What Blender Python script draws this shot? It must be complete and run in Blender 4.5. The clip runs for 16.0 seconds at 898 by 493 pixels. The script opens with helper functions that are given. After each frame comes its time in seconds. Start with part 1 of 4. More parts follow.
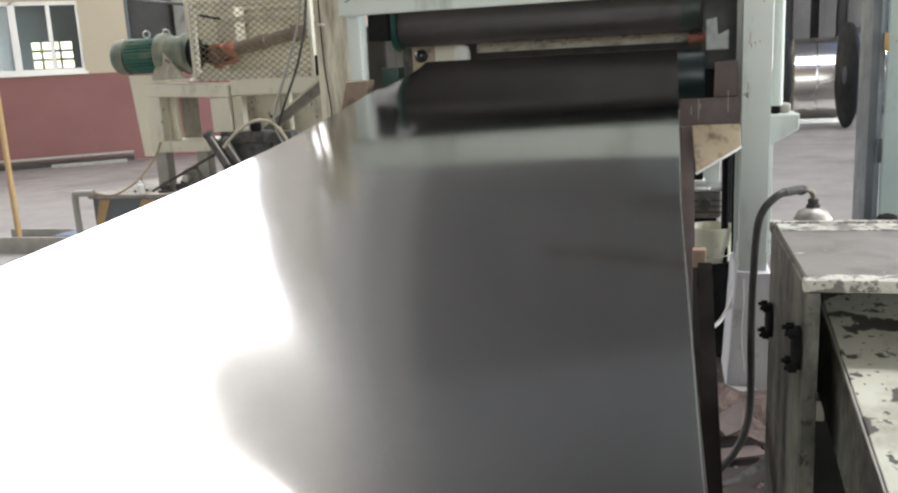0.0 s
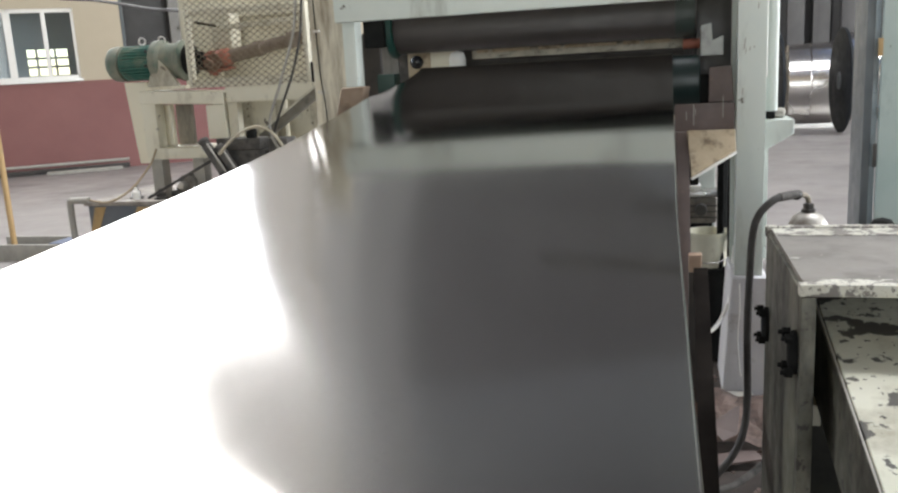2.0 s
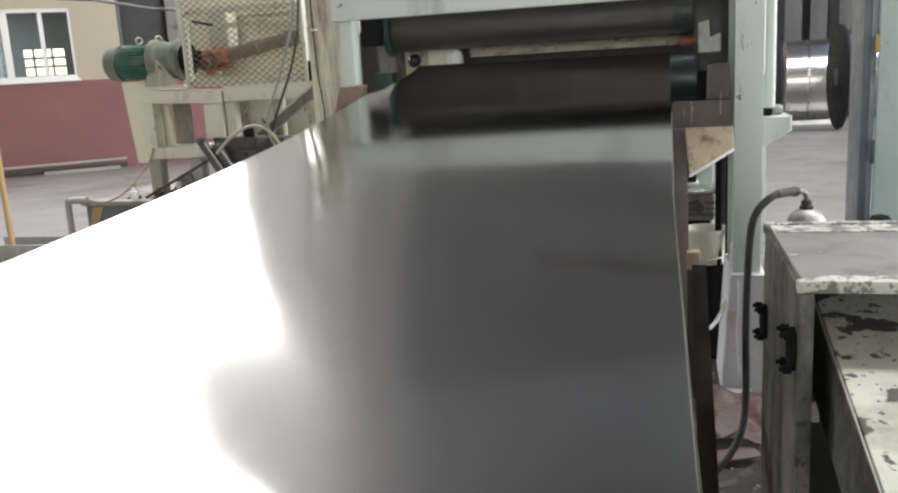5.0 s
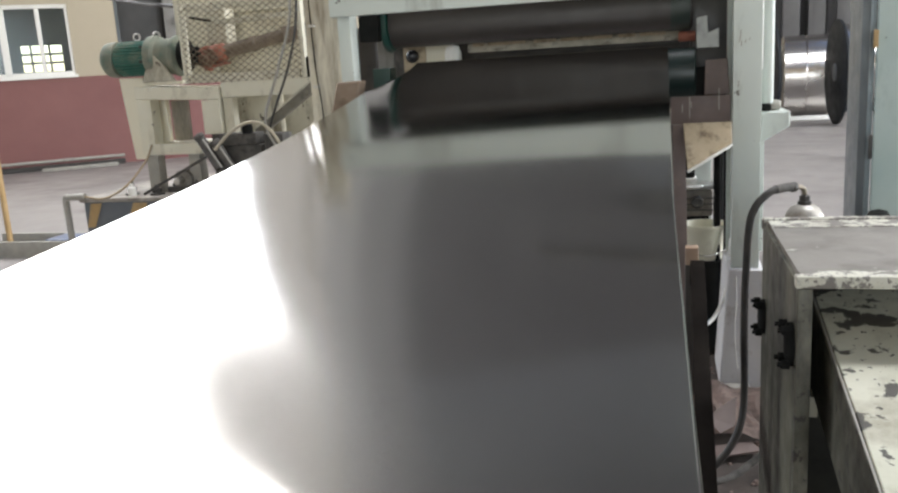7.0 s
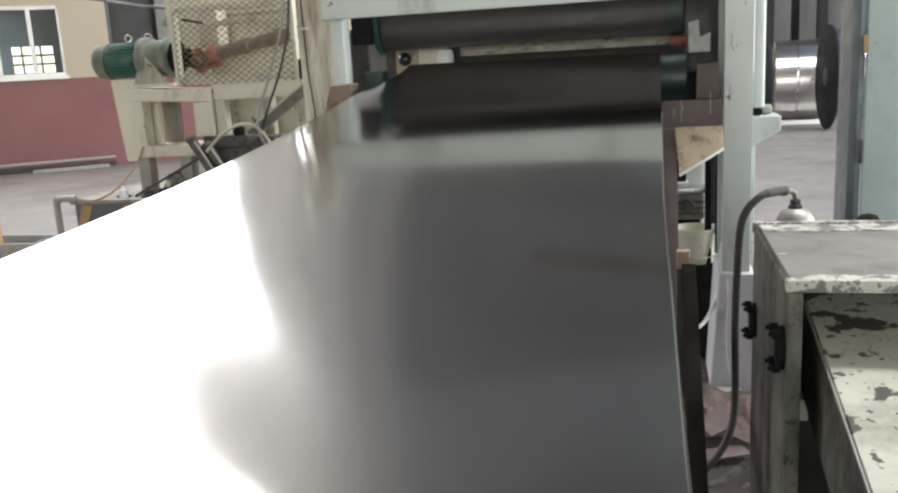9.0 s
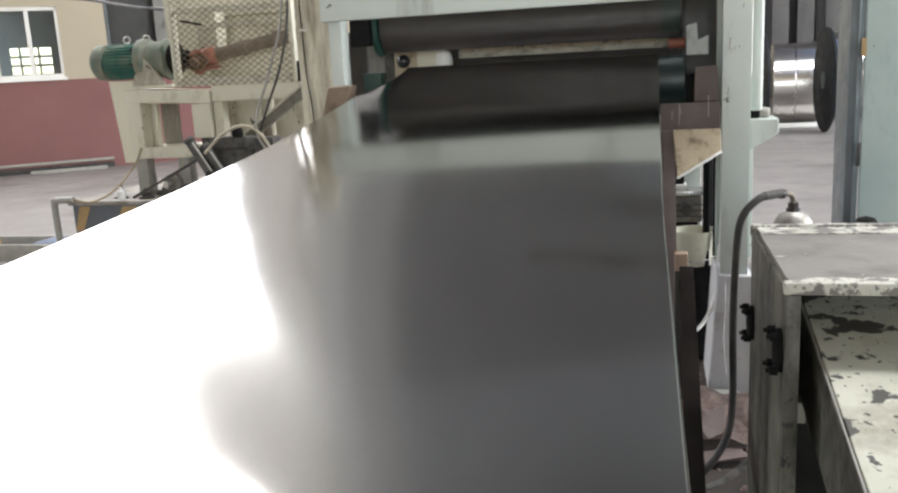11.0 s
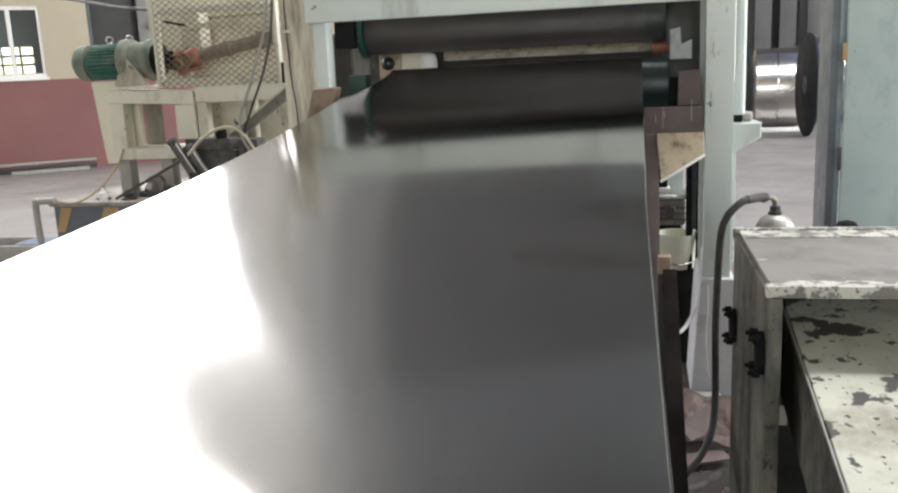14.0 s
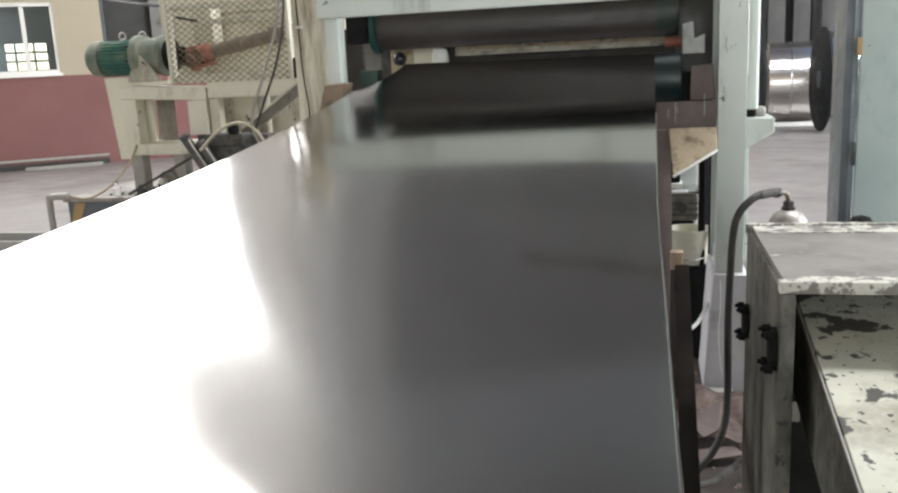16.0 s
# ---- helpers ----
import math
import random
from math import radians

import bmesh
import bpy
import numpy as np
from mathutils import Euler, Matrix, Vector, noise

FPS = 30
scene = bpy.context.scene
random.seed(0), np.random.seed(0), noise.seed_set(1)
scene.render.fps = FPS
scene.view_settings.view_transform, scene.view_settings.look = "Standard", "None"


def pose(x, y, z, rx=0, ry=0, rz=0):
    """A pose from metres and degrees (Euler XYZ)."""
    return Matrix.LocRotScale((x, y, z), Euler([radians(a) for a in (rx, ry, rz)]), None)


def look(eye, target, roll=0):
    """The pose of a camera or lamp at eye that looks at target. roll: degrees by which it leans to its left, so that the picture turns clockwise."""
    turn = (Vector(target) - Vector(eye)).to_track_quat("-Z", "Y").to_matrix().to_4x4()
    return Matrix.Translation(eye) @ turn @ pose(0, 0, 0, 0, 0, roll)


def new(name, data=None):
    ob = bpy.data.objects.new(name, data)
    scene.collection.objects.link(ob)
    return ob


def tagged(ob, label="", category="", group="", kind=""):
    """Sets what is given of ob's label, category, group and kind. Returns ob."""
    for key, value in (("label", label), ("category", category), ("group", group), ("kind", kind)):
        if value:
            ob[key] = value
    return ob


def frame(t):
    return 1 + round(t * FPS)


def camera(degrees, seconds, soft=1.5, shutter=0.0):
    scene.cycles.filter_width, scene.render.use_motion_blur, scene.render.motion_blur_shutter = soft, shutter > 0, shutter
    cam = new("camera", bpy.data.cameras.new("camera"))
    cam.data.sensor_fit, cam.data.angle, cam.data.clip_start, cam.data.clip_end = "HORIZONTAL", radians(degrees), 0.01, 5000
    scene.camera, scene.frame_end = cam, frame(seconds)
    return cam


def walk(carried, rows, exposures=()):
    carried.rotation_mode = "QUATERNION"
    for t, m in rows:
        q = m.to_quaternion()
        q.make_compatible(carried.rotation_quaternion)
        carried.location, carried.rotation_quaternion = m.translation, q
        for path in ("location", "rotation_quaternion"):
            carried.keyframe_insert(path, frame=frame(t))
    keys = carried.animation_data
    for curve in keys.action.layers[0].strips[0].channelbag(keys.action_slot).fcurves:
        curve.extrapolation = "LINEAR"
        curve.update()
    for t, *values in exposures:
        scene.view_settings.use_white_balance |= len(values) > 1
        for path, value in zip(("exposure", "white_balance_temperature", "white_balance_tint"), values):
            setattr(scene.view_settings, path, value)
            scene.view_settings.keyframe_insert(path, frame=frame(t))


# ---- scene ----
cam = camera(55.18, 16.0, soft=2.3)


def aim(yaw, pitch, lean):
    """A camera pose: degrees turned to the left, tipped down, leaned."""
    return Matrix.Translation((0.0, 0.0, 1.5)) @ Matrix.Rotation(radians(yaw), 4, "Z") @ Matrix.Rotation(
        radians(90 - pitch), 4, "X") @ Matrix.Rotation(radians(lean), 4, "Z")


walk(cam, [
    (0, aim(14.900, 12.000, -2.950)),
    (0.5, aim(14.841, 11.867, -2.996)),
    (1, aim(14.801, 11.799, -3.027)),
    (1.5, aim(14.693, 11.704, -3.049)),
    (2, aim(14.619, 11.614, -3.098)),
    (2.5, aim(14.588, 11.610, -3.158)),
    (3, aim(14.563, 11.584, -3.192)),
    (3.5, aim(14.564, 11.617, -3.272)),
    (4, aim(14.522, 11.625, -3.284)),
    (6.5, aim(14.505, 11.979, -3.433)),
    (7, aim(14.425, 12.011, -3.421)),
    (7.5, aim(14.246, 12.012, -3.352)),
    (8, aim(14.002, 11.979, -3.238)),
    (8.5, aim(13.889, 11.921, -3.173)),
    (9, aim(13.868, 11.842, -3.159)),
    (11.5, aim(13.689, 11.636, -2.989)),
    (12, aim(13.628, 11.531, -2.983)),
    (12.5, aim(13.469, 11.495, -2.941)),
    (13, aim(12.953, 11.483, -2.800)),
    (13.5, aim(12.705, 11.518, -2.705)),
    (14, aim(12.658, 11.605, -2.651)),
    (14.5, aim(12.731, 11.611, -2.666)),
    (15, aim(12.992, 11.733, -2.673)),
    (15.5, aim(13.226, 11.807, -2.715)),
    (16, aim(13.455, 11.876, -2.789)),
], exposures=[(0, 0.02), (3, 0.0), (6.5, 0.0), (9, 0.03), (12, 0.10), (14, 0.08), (16, 0.12)])

# ---- world and light ----
world = bpy.data.worlds.new("world")
scene.world = world
world.use_nodes = True
wn = world.node_tree.nodes
sky = wn.new("ShaderNodeTexSky")
sky.sky_type, sky.sun_disc = "NISHITA", False
sky.sun_elevation, sky.sun_rotation = radians(48), radians(-60)
world.node_tree.links.new(sky.outputs[0], wn["Background"].inputs[0])
wn["Background"].inputs[1].default_value = 0.3

sun = new("sun", bpy.data.lights.new("sun", "SUN"))
sun.data.energy, sun.data.angle, sun.data.color = 2.0, radians(2), (1.0, 0.95, 0.88)
sun.matrix_world = look((-30, 16, 38), (0, 0, 0))


def unseen_light(name, eye, target, w, h, watts, color=(1.0, 0.985, 0.97)):
    """An area lamp of w by h metres, standing in for daylight from out of view."""
    lamp = new(name, bpy.data.lights.new(name, "AREA"))
    lamp.data.shape, lamp.data.size, lamp.data.size_y = "RECTANGLE", w, h
    lamp.data.energy, lamp.data.color = watts, color
    lamp.matrix_world = look(eye, target)
    return lamp


# the side wall stands askew to the line: A is a point of it, U its run, N its inner face
A, U, N = Vector((-11.55, 13.37, 0)), Vector((0.79, 0.613, 0)).normalized(), Vector((0.613, -0.79, 0)).normalized()


def on_wall(s, out, z):
    return A + U * s + N * out + Vector((0, 0, z))


# lamps behind unseen wall gaps; the stronger slit is added for the sheet's streak
for s0, s1, z0, z1 in ((-14.0, 5.0, 5.1, 13.0), (-14.0, 5.2, 13.2, 15.6), (5.4, 5.6, 4.2, 7.0)):
    c = on_wall((s0 + s1) / 2, -0.30, (z0 + z1) / 2)
    unseen_light("unseen_clerestory_light", c, c + N, s1 - s0, z1 - z0, (70.0 if s0 > 0 else 21.0) * (s1 - s0) * (z1 - z0))
# added fill lamps out of view; the far overhead one has no opening
unseen_light("rear_fill_light", (1.5, -11.7, 3.2), (1.5, 0, 2.2), 9.0, 5.0, 380, (1.0, 0.99, 0.98))
unseen_light("right_fill_light", (15.7, 8.0, 4.2), (0, 8.0, 2.0), 16.0, 3.2, 3000, (0.96, 0.98, 1.0))
unseen_light("overhead_fill_light", (6.0, 6.0, 15.5), (5.0, 6.0, 0), 2.0, 16.0, 3400, (0.97, 0.98, 1.0))
unseen_light("far_overhead_fill_light", (0.0, 11.0, 15.7), (0.0, 13.0, 0), 16.0, 1.6, 620, (0.90, 0.95, 1.0))


# ---- materials ----
def ramp(nt, fac, stops):
    r = nt.nodes.new("ShaderNodeValToRGB")
    el = r.color_ramp.elements
    el[0].position, el[0].color = stops[0][0], (*stops[0][1], 1)
    el[1].position, el[1].color = stops[-1][0], (*stops[-1][1], 1)
    for p, col in stops[1:-1]:
        e = el.new(p)
        e.color = (*col, 1)
    nt.links.new(fac, r.inputs[0])
    return r.outputs[0]


def surface(name, base, second, scale=3.0, rough=0.5, metal=0.0, chip=None, chip_at=0.62, chip_scale=9.0,
            dirt=None, dirt_at=0.5, run=1.0, bump=0.15, grain=60.0, spec=0.5, seed=0.0):
    """Worn surface: two tones, dirt that may run downwards, chips of another colour, fine relief."""
    m = bpy.data.materials.new(name)
    m.use_nodes = True
    nt = m.node_tree
    n, l = nt.nodes, nt.links
    b = n["Principled BSDF"]
    co = n.new("ShaderNodeTexCoord").outputs["Object"]
    mp = n.new("ShaderNodeMapping")
    mp.inputs["Location"].default_value = (seed, seed * 1.7, seed * 0.6)
    l.new(co, mp.inputs["Vector"])
    co = mp.outputs[0]

    def noise_tex(sc, detail=6.0, ro=0.6, stretch=None):
        t = n.new("ShaderNodeTexNoise")
        t.inputs["Scale"].default_value, t.inputs["Detail"].default_value = sc, detail
        t.inputs["Roughness"].default_value = ro
        if stretch:
            q = n.new("ShaderNodeMapping")
            q.inputs["Scale"].default_value = stretch
            l.new(co, q.inputs["Vector"])
            l.new(q.outputs[0], t.inputs["Vector"])
        else:
            l.new(co, t.inputs["Vector"])
        return t.outputs["Fac"]

    def mix(f, a, c):
        x = n.new("ShaderNodeMix")
        x.data_type = "RGBA"
        l.new(f, x.inputs[0])
        for i, v in ((6, a), (7, c)):
            if isinstance(v, tuple):
                x.inputs[i].default_value = (*v, 1)
            else:
                l.new(v, x.inputs[i])
        return x.outputs[2]

    col = ramp(nt, noise_tex(scale), [(0.3, base), (0.7, second)])
    if dirt:
        f = ramp(nt, noise_tex(scale * 1.7, 8, 0.65, (1, 1, run)), [(dirt_at, (0, 0, 0)), (dirt_at + 0.22, (0.9, 0.9, 0.9))])
        col = mix(f, col, dirt)
    if chip:
        f = ramp(nt, noise_tex(chip_scale, 7, 0.6), [(chip_at, (0, 0, 0)), (chip_at + 0.025, (1, 1, 1))])
        col = mix(f, col, chip)
        f = ramp(nt, noise_tex(chip_scale * 4.5, 3, 0.5), [(chip_at + 0.10, (0, 0, 0)), (chip_at + 0.12, (1, 1, 1))])
        col = mix(f, col, chip)
    l.new(col, b.inputs["Base Color"])
    fine = noise_tex(grain, 4)
    lo, hi = max(rough - 0.1, 0.04), min(rough + 0.12, 1)
    rr = n.new("ShaderNodeMapRange")
    rr.inputs["From Min"].default_value, rr.inputs["From Max"].default_value = 0.3, 0.7
    rr.inputs["To Min"].default_value, rr.inputs["To Max"].default_value = lo, hi
    l.new(noise_tex(scale * 3), rr.inputs["Value"])
    l.new(rr.outputs[0], b.inputs["Roughness"])
    b.inputs["Metallic"].default_value = metal
    b.inputs["Specular IOR Level"].default_value = spec
    bu = n.new("ShaderNodeBump")
    bu.inputs["Strength"].default_value, bu.inputs["Distance"].default_value = bump, 0.004
    l.new(fine, bu.inputs["Height"])
    l.new(bu.outputs[0], b.inputs["Normal"])
    return m


MINT = surface("mint_paint", (0.57, 0.625, 0.585), (0.64, 0.68, 0.64), 2.5, 0.42, dirt=(0.20, 0.20, 0.17), dirt_at=0.56, run=0.25,
               chip=(0.14, 0.13, 0.11), chip_at=0.675, chip_scale=14, bump=0.12)
CREAM = surface("cream_paint", (0.56, 0.53, 0.42), (0.66, 0.63, 0.52), 3, 0.5, dirt=(0.15, 0.13, 0.095), dirt_at=0.48, run=0.45,
                chip=(0.09, 0.07, 0.05), chip_at=0.64, chip_scale=16, bump=0.15)
PALE = surface("pale_panel", (0.70, 0.66, 0.53), (0.78, 0.74, 0.61), 1.5, 0.55, dirt=(0.30, 0.27, 0.20), dirt_at=0.55, run=0.3)
BLACK = surface("black_grease", (0.008, 0.0085, 0.0085), (0.018, 0.018, 0.017), 8, 0.7, bump=0.3, spec=0.08)
DARK = surface("dark_steel", (0.035, 0.033, 0.032), (0.07, 0.065, 0.06), 6, 0.45, metal=0.3, bump=0.25)
RUBBER_ROLL = surface("roller_cover", (0.038, 0.033, 0.031), (0.062, 0.054, 0.05), 4, 0.42, dirt=(0.05, 0.045, 0.04), dirt_at=0.55, bump=0.2)
TEAL = surface("teal_enamel", (0.008, 0.045, 0.038), (0.014, 0.07, 0.056), 5, 0.4, dirt=(0.03, 0.045, 0.04), dirt_at=0.55)
GREEN = surface("green_motor_paint", (0.04, 0.145, 0.115), (0.07, 0.19, 0.15), 6, 0.5, dirt=(0.22, 0.24, 0.18), dirt_at=0.48)
GREENGREY = surface("dusty_green_paint", (0.105, 0.14, 0.11), (0.25, 0.24, 0.185), 10, 0.7, dirt=(0.06, 0.15, 0.115), dirt_at=0.54)
RUST = surface("rusty_brown", (0.10, 0.055, 0.035), (0.20, 0.12, 0.08), 9, 0.75, dirt=(0.03, 0.022, 0.018), dirt_at=0.52, bump=0.4)
ORANGE = surface("red_oxide", (0.20, 0.055, 0.035), (0.32, 0.12, 0.075), 16, 0.6, dirt=(0.10, 0.04, 0.03), dirt_at=0.52, bump=0.3)
BROWNPL = surface("brown_tray", (0.10, 0.075, 0.068), (0.16, 0.12, 0.11), 5, 0.6, dirt=(0.33, 0.22, 0.14), dirt_at=0.62)
OAK = surface("grimy_board", (0.42, 0.33, 0.22), (0.55, 0.46, 0.33), 10, 0.75, dirt=(0.10, 0.07, 0.05), dirt_at=0.5, bump=0.4)
BOXPAINT = surface("chipped_grey_green", (0.52, 0.52, 0.42), (0.64, 0.63, 0.53), 3, 0.5, dirt=(0.24, 0.21, 0.15), dirt_at=0.50,
                   chip=(0.07, 0.065, 0.055), chip_at=0.555, chip_scale=11, bump=0.25)
# oily streaks over a base darkened for the cabinet's shaded side
BOXSIDE = surface("oily_shaded_green", (0.075, 0.074, 0.053), (0.18, 0.174, 0.134), 6.0, 0.45, dirt=(0.009, 0.008, 0.006), dirt_at=0.40, run=0.10,
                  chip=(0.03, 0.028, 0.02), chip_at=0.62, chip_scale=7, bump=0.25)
BOXTOP = surface("worn_grey_top", (0.21, 0.195, 0.18), (0.28, 0.265, 0.245), 3, 0.6, dirt=(0.13, 0.12, 0.11), dirt_at=0.5, chip=(0.52, 0.51, 0.46), chip_at=0.66, chip_scale=10, bump=0.2)
CONCRETE = surface("concrete_floor", (0.21, 0.195, 0.188), (0.28, 0.26, 0.25), 0.7, 0.5, dirt=(0.13, 0.12, 0.115), dirt_at=0.52, bump=0.12, grain=25)
# brown floor dirt, darkened further to deepen the shade beneath the line
SHADED_GRIME = surface("shaded_littered_floor", (0.04, 0.032, 0.028), (0.09, 0.07, 0.06), 4, 0.8, dirt=(0.06, 0.05, 0.045), dirt_at=0.48, bump=0.5)
REDWALL = surface("oxblood_wall", (0.20, 0.082, 0.078), (0.245, 0.108, 0.10), 0.7, 0.6, dirt=(0.27, 0.155, 0.14), dirt_at=0.56, bump=0.08)
BEIGEWALL = surface("beige_wall", (0.43, 0.372, 0.278), (0.49, 0.428, 0.325), 0.6, 0.7, dirt=(0.45, 0.37, 0.27), dirt_at=0.58, run=0.3, bump=0.08)
WHITE = surface("white_plastic", (0.78, 0.77, 0.73), (0.82, 0.81, 0.78), 4, 0.45, dirt=(0.55, 0.52, 0.45), dirt_at=0.6, bump=0.05)
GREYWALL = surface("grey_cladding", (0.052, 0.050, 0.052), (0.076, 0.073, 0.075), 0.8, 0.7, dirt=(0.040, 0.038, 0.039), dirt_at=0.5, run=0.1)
CEIL = surface("dark_ceiling", (0.22, 0.22, 0.225), (0.28, 0.275, 0.28), 0.4, 0.8)
STEEL = surface("bare_steel", (0.55, 0.54, 0.52), (0.66, 0.65, 0.63), 5, 0.3, metal=1.0, dirt=(0.25, 0.22, 0.18), dirt_at=0.6, bump=0.1)
COIL = surface("coil_aluminium", (0.60, 0.57, 0.55), (0.66, 0.63, 0.61), 0.2, 0.24, metal=1.0, bump=0.05)
HOSE = surface("dusty_black_hose", (0.026, 0.0245, 0.023), (0.06, 0.056, 0.052), 14, 0.42, dirt=(0.02, 0.02, 0.02), dirt_at=0.55, bump=0.2, spec=0.4)
HOSEGREY = surface("grey_hose", (0.30, 0.29, 0.26), (0.40, 0.38, 0.34), 12, 0.5)
YELLOW = surface("faded_yellow", (0.40, 0.26, 0.11), (0.48, 0.33, 0.16), 5, 0.55, dirt=(0.25, 0.20, 0.13), dirt_at=0.55)
SLATE = surface("slate_paint", (0.10, 0.115, 0.135), (0.14, 0.15, 0.165), 5, 0.55, dirt=(0.2, 0.19, 0.17), dirt_at=0.6)
# UPPER to UPPER4: tones of unseen walls, graded to paint the sheet's mirrored falloff
UPPER = surface("beige_reflected_cladding", (0.47, 0.44, 0.41), (0.54, 0.51, 0.475), 0.4, 0.6, dirt=(0.38, 0.355, 0.33), dirt_at=0.5, run=0.2)
WHITEWASH = surface("whitewash", (0.60, 0.59, 0.61), (0.68, 0.67, 0.68), 5, 0.7, dirt=(0.32, 0.29, 0.27), dirt_at=0.58, bump=0.3)
UPPER2 = surface("mid_reflected_cladding", (0.26, 0.255, 0.25), (0.31, 0.302, 0.295), 0.4, 0.6, dirt=(0.24, 0.24, 0.245), dirt_at=0.5, run=0.2)
DUSTY = surface("dusty_black", (0.05, 0.048, 0.045), (0.13, 0.12, 0.11), 14, 0.75, dirt=(0.02, 0.02, 0.02), dirt_at=0.5, bump=0.4)
UPPER3 = surface("dull_reflected_cladding", (0.145, 0.142, 0.142), (0.175, 0.171, 0.171), 0.4, 0.6, dirt=(0.11, 0.108, 0.108), dirt_at=0.5, run=0.2)
UPPER4 = surface("bluish_reflected_cladding", (0.10, 0.103, 0.111), (0.122, 0.126, 0.134), 0.4, 0.7, dirt=(0.095, 0.097, 0.102), dirt_at=0.5, run=0.2)
FLAKED = surface("flaked_rim_paint", (0.52, 0.51, 0.44), (0.62, 0.61, 0.54), 4, 0.55, dirt=(0.3, 0.28, 0.23), dirt_at=0.52, chip=(0.19, 0.175, 0.16), chip_at=0.50, chip_scale=18, bump=0.3)
# grubby paint, its base darkened in place of missing shade
BOXPOST = surface("grubby_shaded_edge", (0.085, 0.084, 0.063), (0.19, 0.183, 0.145), 7, 0.55, dirt=(0.020, 0.018, 0.013), dirt_at=0.41, run=0.4, chip=(0.05, 0.045, 0.04), chip_at=0.58, chip_scale=16, bump=0.3)
STANDPAINT = surface("old_ivory_paint", (0.66, 0.63, 0.51), (0.74, 0.71, 0.59), 4, 0.5, dirt=(0.26, 0.22, 0.155), dirt_at=0.55, run=0.5,
                     chip=(0.11, 0.085, 0.06), chip_at=0.66, chip_scale=20, bump=0.15)
WIRE = surface("dull_wire", (0.12, 0.095, 0.062), (0.22, 0.18, 0.125), 8, 0.6)
MINT2 = surface("weathered_mint", (0.40, 0.50, 0.475), (0.50, 0.58, 0.55), 2, 0.45, dirt=(0.26, 0.34, 0.33), dirt_at=0.5, run=0.5, chip=(0.12, 0.12, 0.11), chip_at=0.72, chip_scale=12)
BLUEGREY = surface("blue_grey_steel", (0.08, 0.092, 0.10), (0.125, 0.14, 0.148), 3, 0.4, metal=0.2, dirt=(0.09, 0.09, 0.09), dirt_at=0.55, run=0.2)


def sheet_material():
    """Rolled aluminium: a clear mirror along its grain, under a wider haze across it."""
    m = bpy.data.materials.new("bright_rolled_aluminium")
    m.use_nodes = True
    nt = m.node_tree
    n, l = nt.nodes, nt.links
    n.remove(n["Principled BSDF"])
    co = n.new("ShaderNodeTexCoord").outputs["Object"]

    def grain(scale, detail, lo, hi):
        q = n.new("ShaderNodeMapping")
        q.inputs["Scale"].default_value = scale
        l.new(co, q.inputs["Vector"])
        t = n.new("ShaderNodeTexNoise")
        t.inputs["Scale"].default_value, t.inputs["Detail"].default_value = 1.0, detail
        l.new(q.outputs[0], t.inputs["Vector"])
        rr = n.new("ShaderNodeMapRange")
        rr.inputs["From Min"].default_value, rr.inputs["From Max"].default_value = 0.3, 0.7
        rr.inputs["To Min"].default_value, rr.inputs["To Max"].default_value = lo, hi
        l.new(t.outputs["Fac"], rr.inputs["Value"])
        return rr.outputs[0]

    along_line = n.new("ShaderNodeCombineXYZ")
    along_line.inputs[1].default_value = 1.0

    def lobe(rough, stretch, tone):
        g = n.new("ShaderNodeBsdfAnisotropic")
        g.distribution = "GGX"
        g.inputs["Color"].default_value = (*tone, 1)
        g.inputs["Anisotropy"].default_value = stretch
        l.new(rough, g.inputs["Roughness"])
        l.new(along_line.outputs[0], g.inputs["Tangent"])
        return g.outputs[0]

    mirror = lobe(grain((90, 0.6, 1), 5, 0.088, 0.10), 0.64, (0.64, 0.632, 0.615))
    haze = lobe(grain((30, 0.4, 1), 4, 0.16, 0.185), 0.46, (0.63, 0.625, 0.62))
    mx = n.new("ShaderNodeMixShader")
    l.new(grain((5, 0.5, 1), 3, 0.25, 0.32), mx.inputs[0])
    l.new(mirror, mx.inputs[1])
    l.new(haze, mx.inputs[2])
    l.new(mx.outputs[0], n["Material Output"].inputs["Surface"])
    return m


SHEET = sheet_material()


def glass_material():
    m = bpy.data.materials.new("window_glass")
    m.use_nodes = True
    b = m.node_tree.nodes["Principled BSDF"]
    b.inputs["Base Color"].default_value = (0.8, 0.88, 0.9, 1)
    b.inputs["Transmission Weight"].default_value, b.inputs["Roughness"].default_value = 1.0, 0.02
    return m


GLASS = glass_material()


# ---- mesh helpers ----
BASE = {}


def thing(name, base, label, category, group="", kind=""):
    ob = tagged(new(name), label, category, group, kind)
    ob.location = base
    BASE[ob] = Vector(base)
    return ob


def part(name, bm, material, parent=None, label="", smooth=True):
    """Links a bmesh, whose places are in the world, as one mesh under a thing or part."""
    me = bpy.data.meshes.new(name)
    if parent is not None:
        bmesh.ops.translate(bm, verts=bm.verts, vec=-BASE[parent])
    bmesh.ops.recalc_face_normals(bm, faces=bm.faces)
    bm.to_mesh(me)
    bm.free()
    me.materials.append(material)
    if smooth:
        me.shade_smooth()
        me.set_sharp_from_angle(angle=radians(35))
    ob = new(name, me)
    if parent is not None:
        ob.parent = parent
        BASE[ob] = BASE[parent]
    if label:
        ob["label"] = label
    return ob


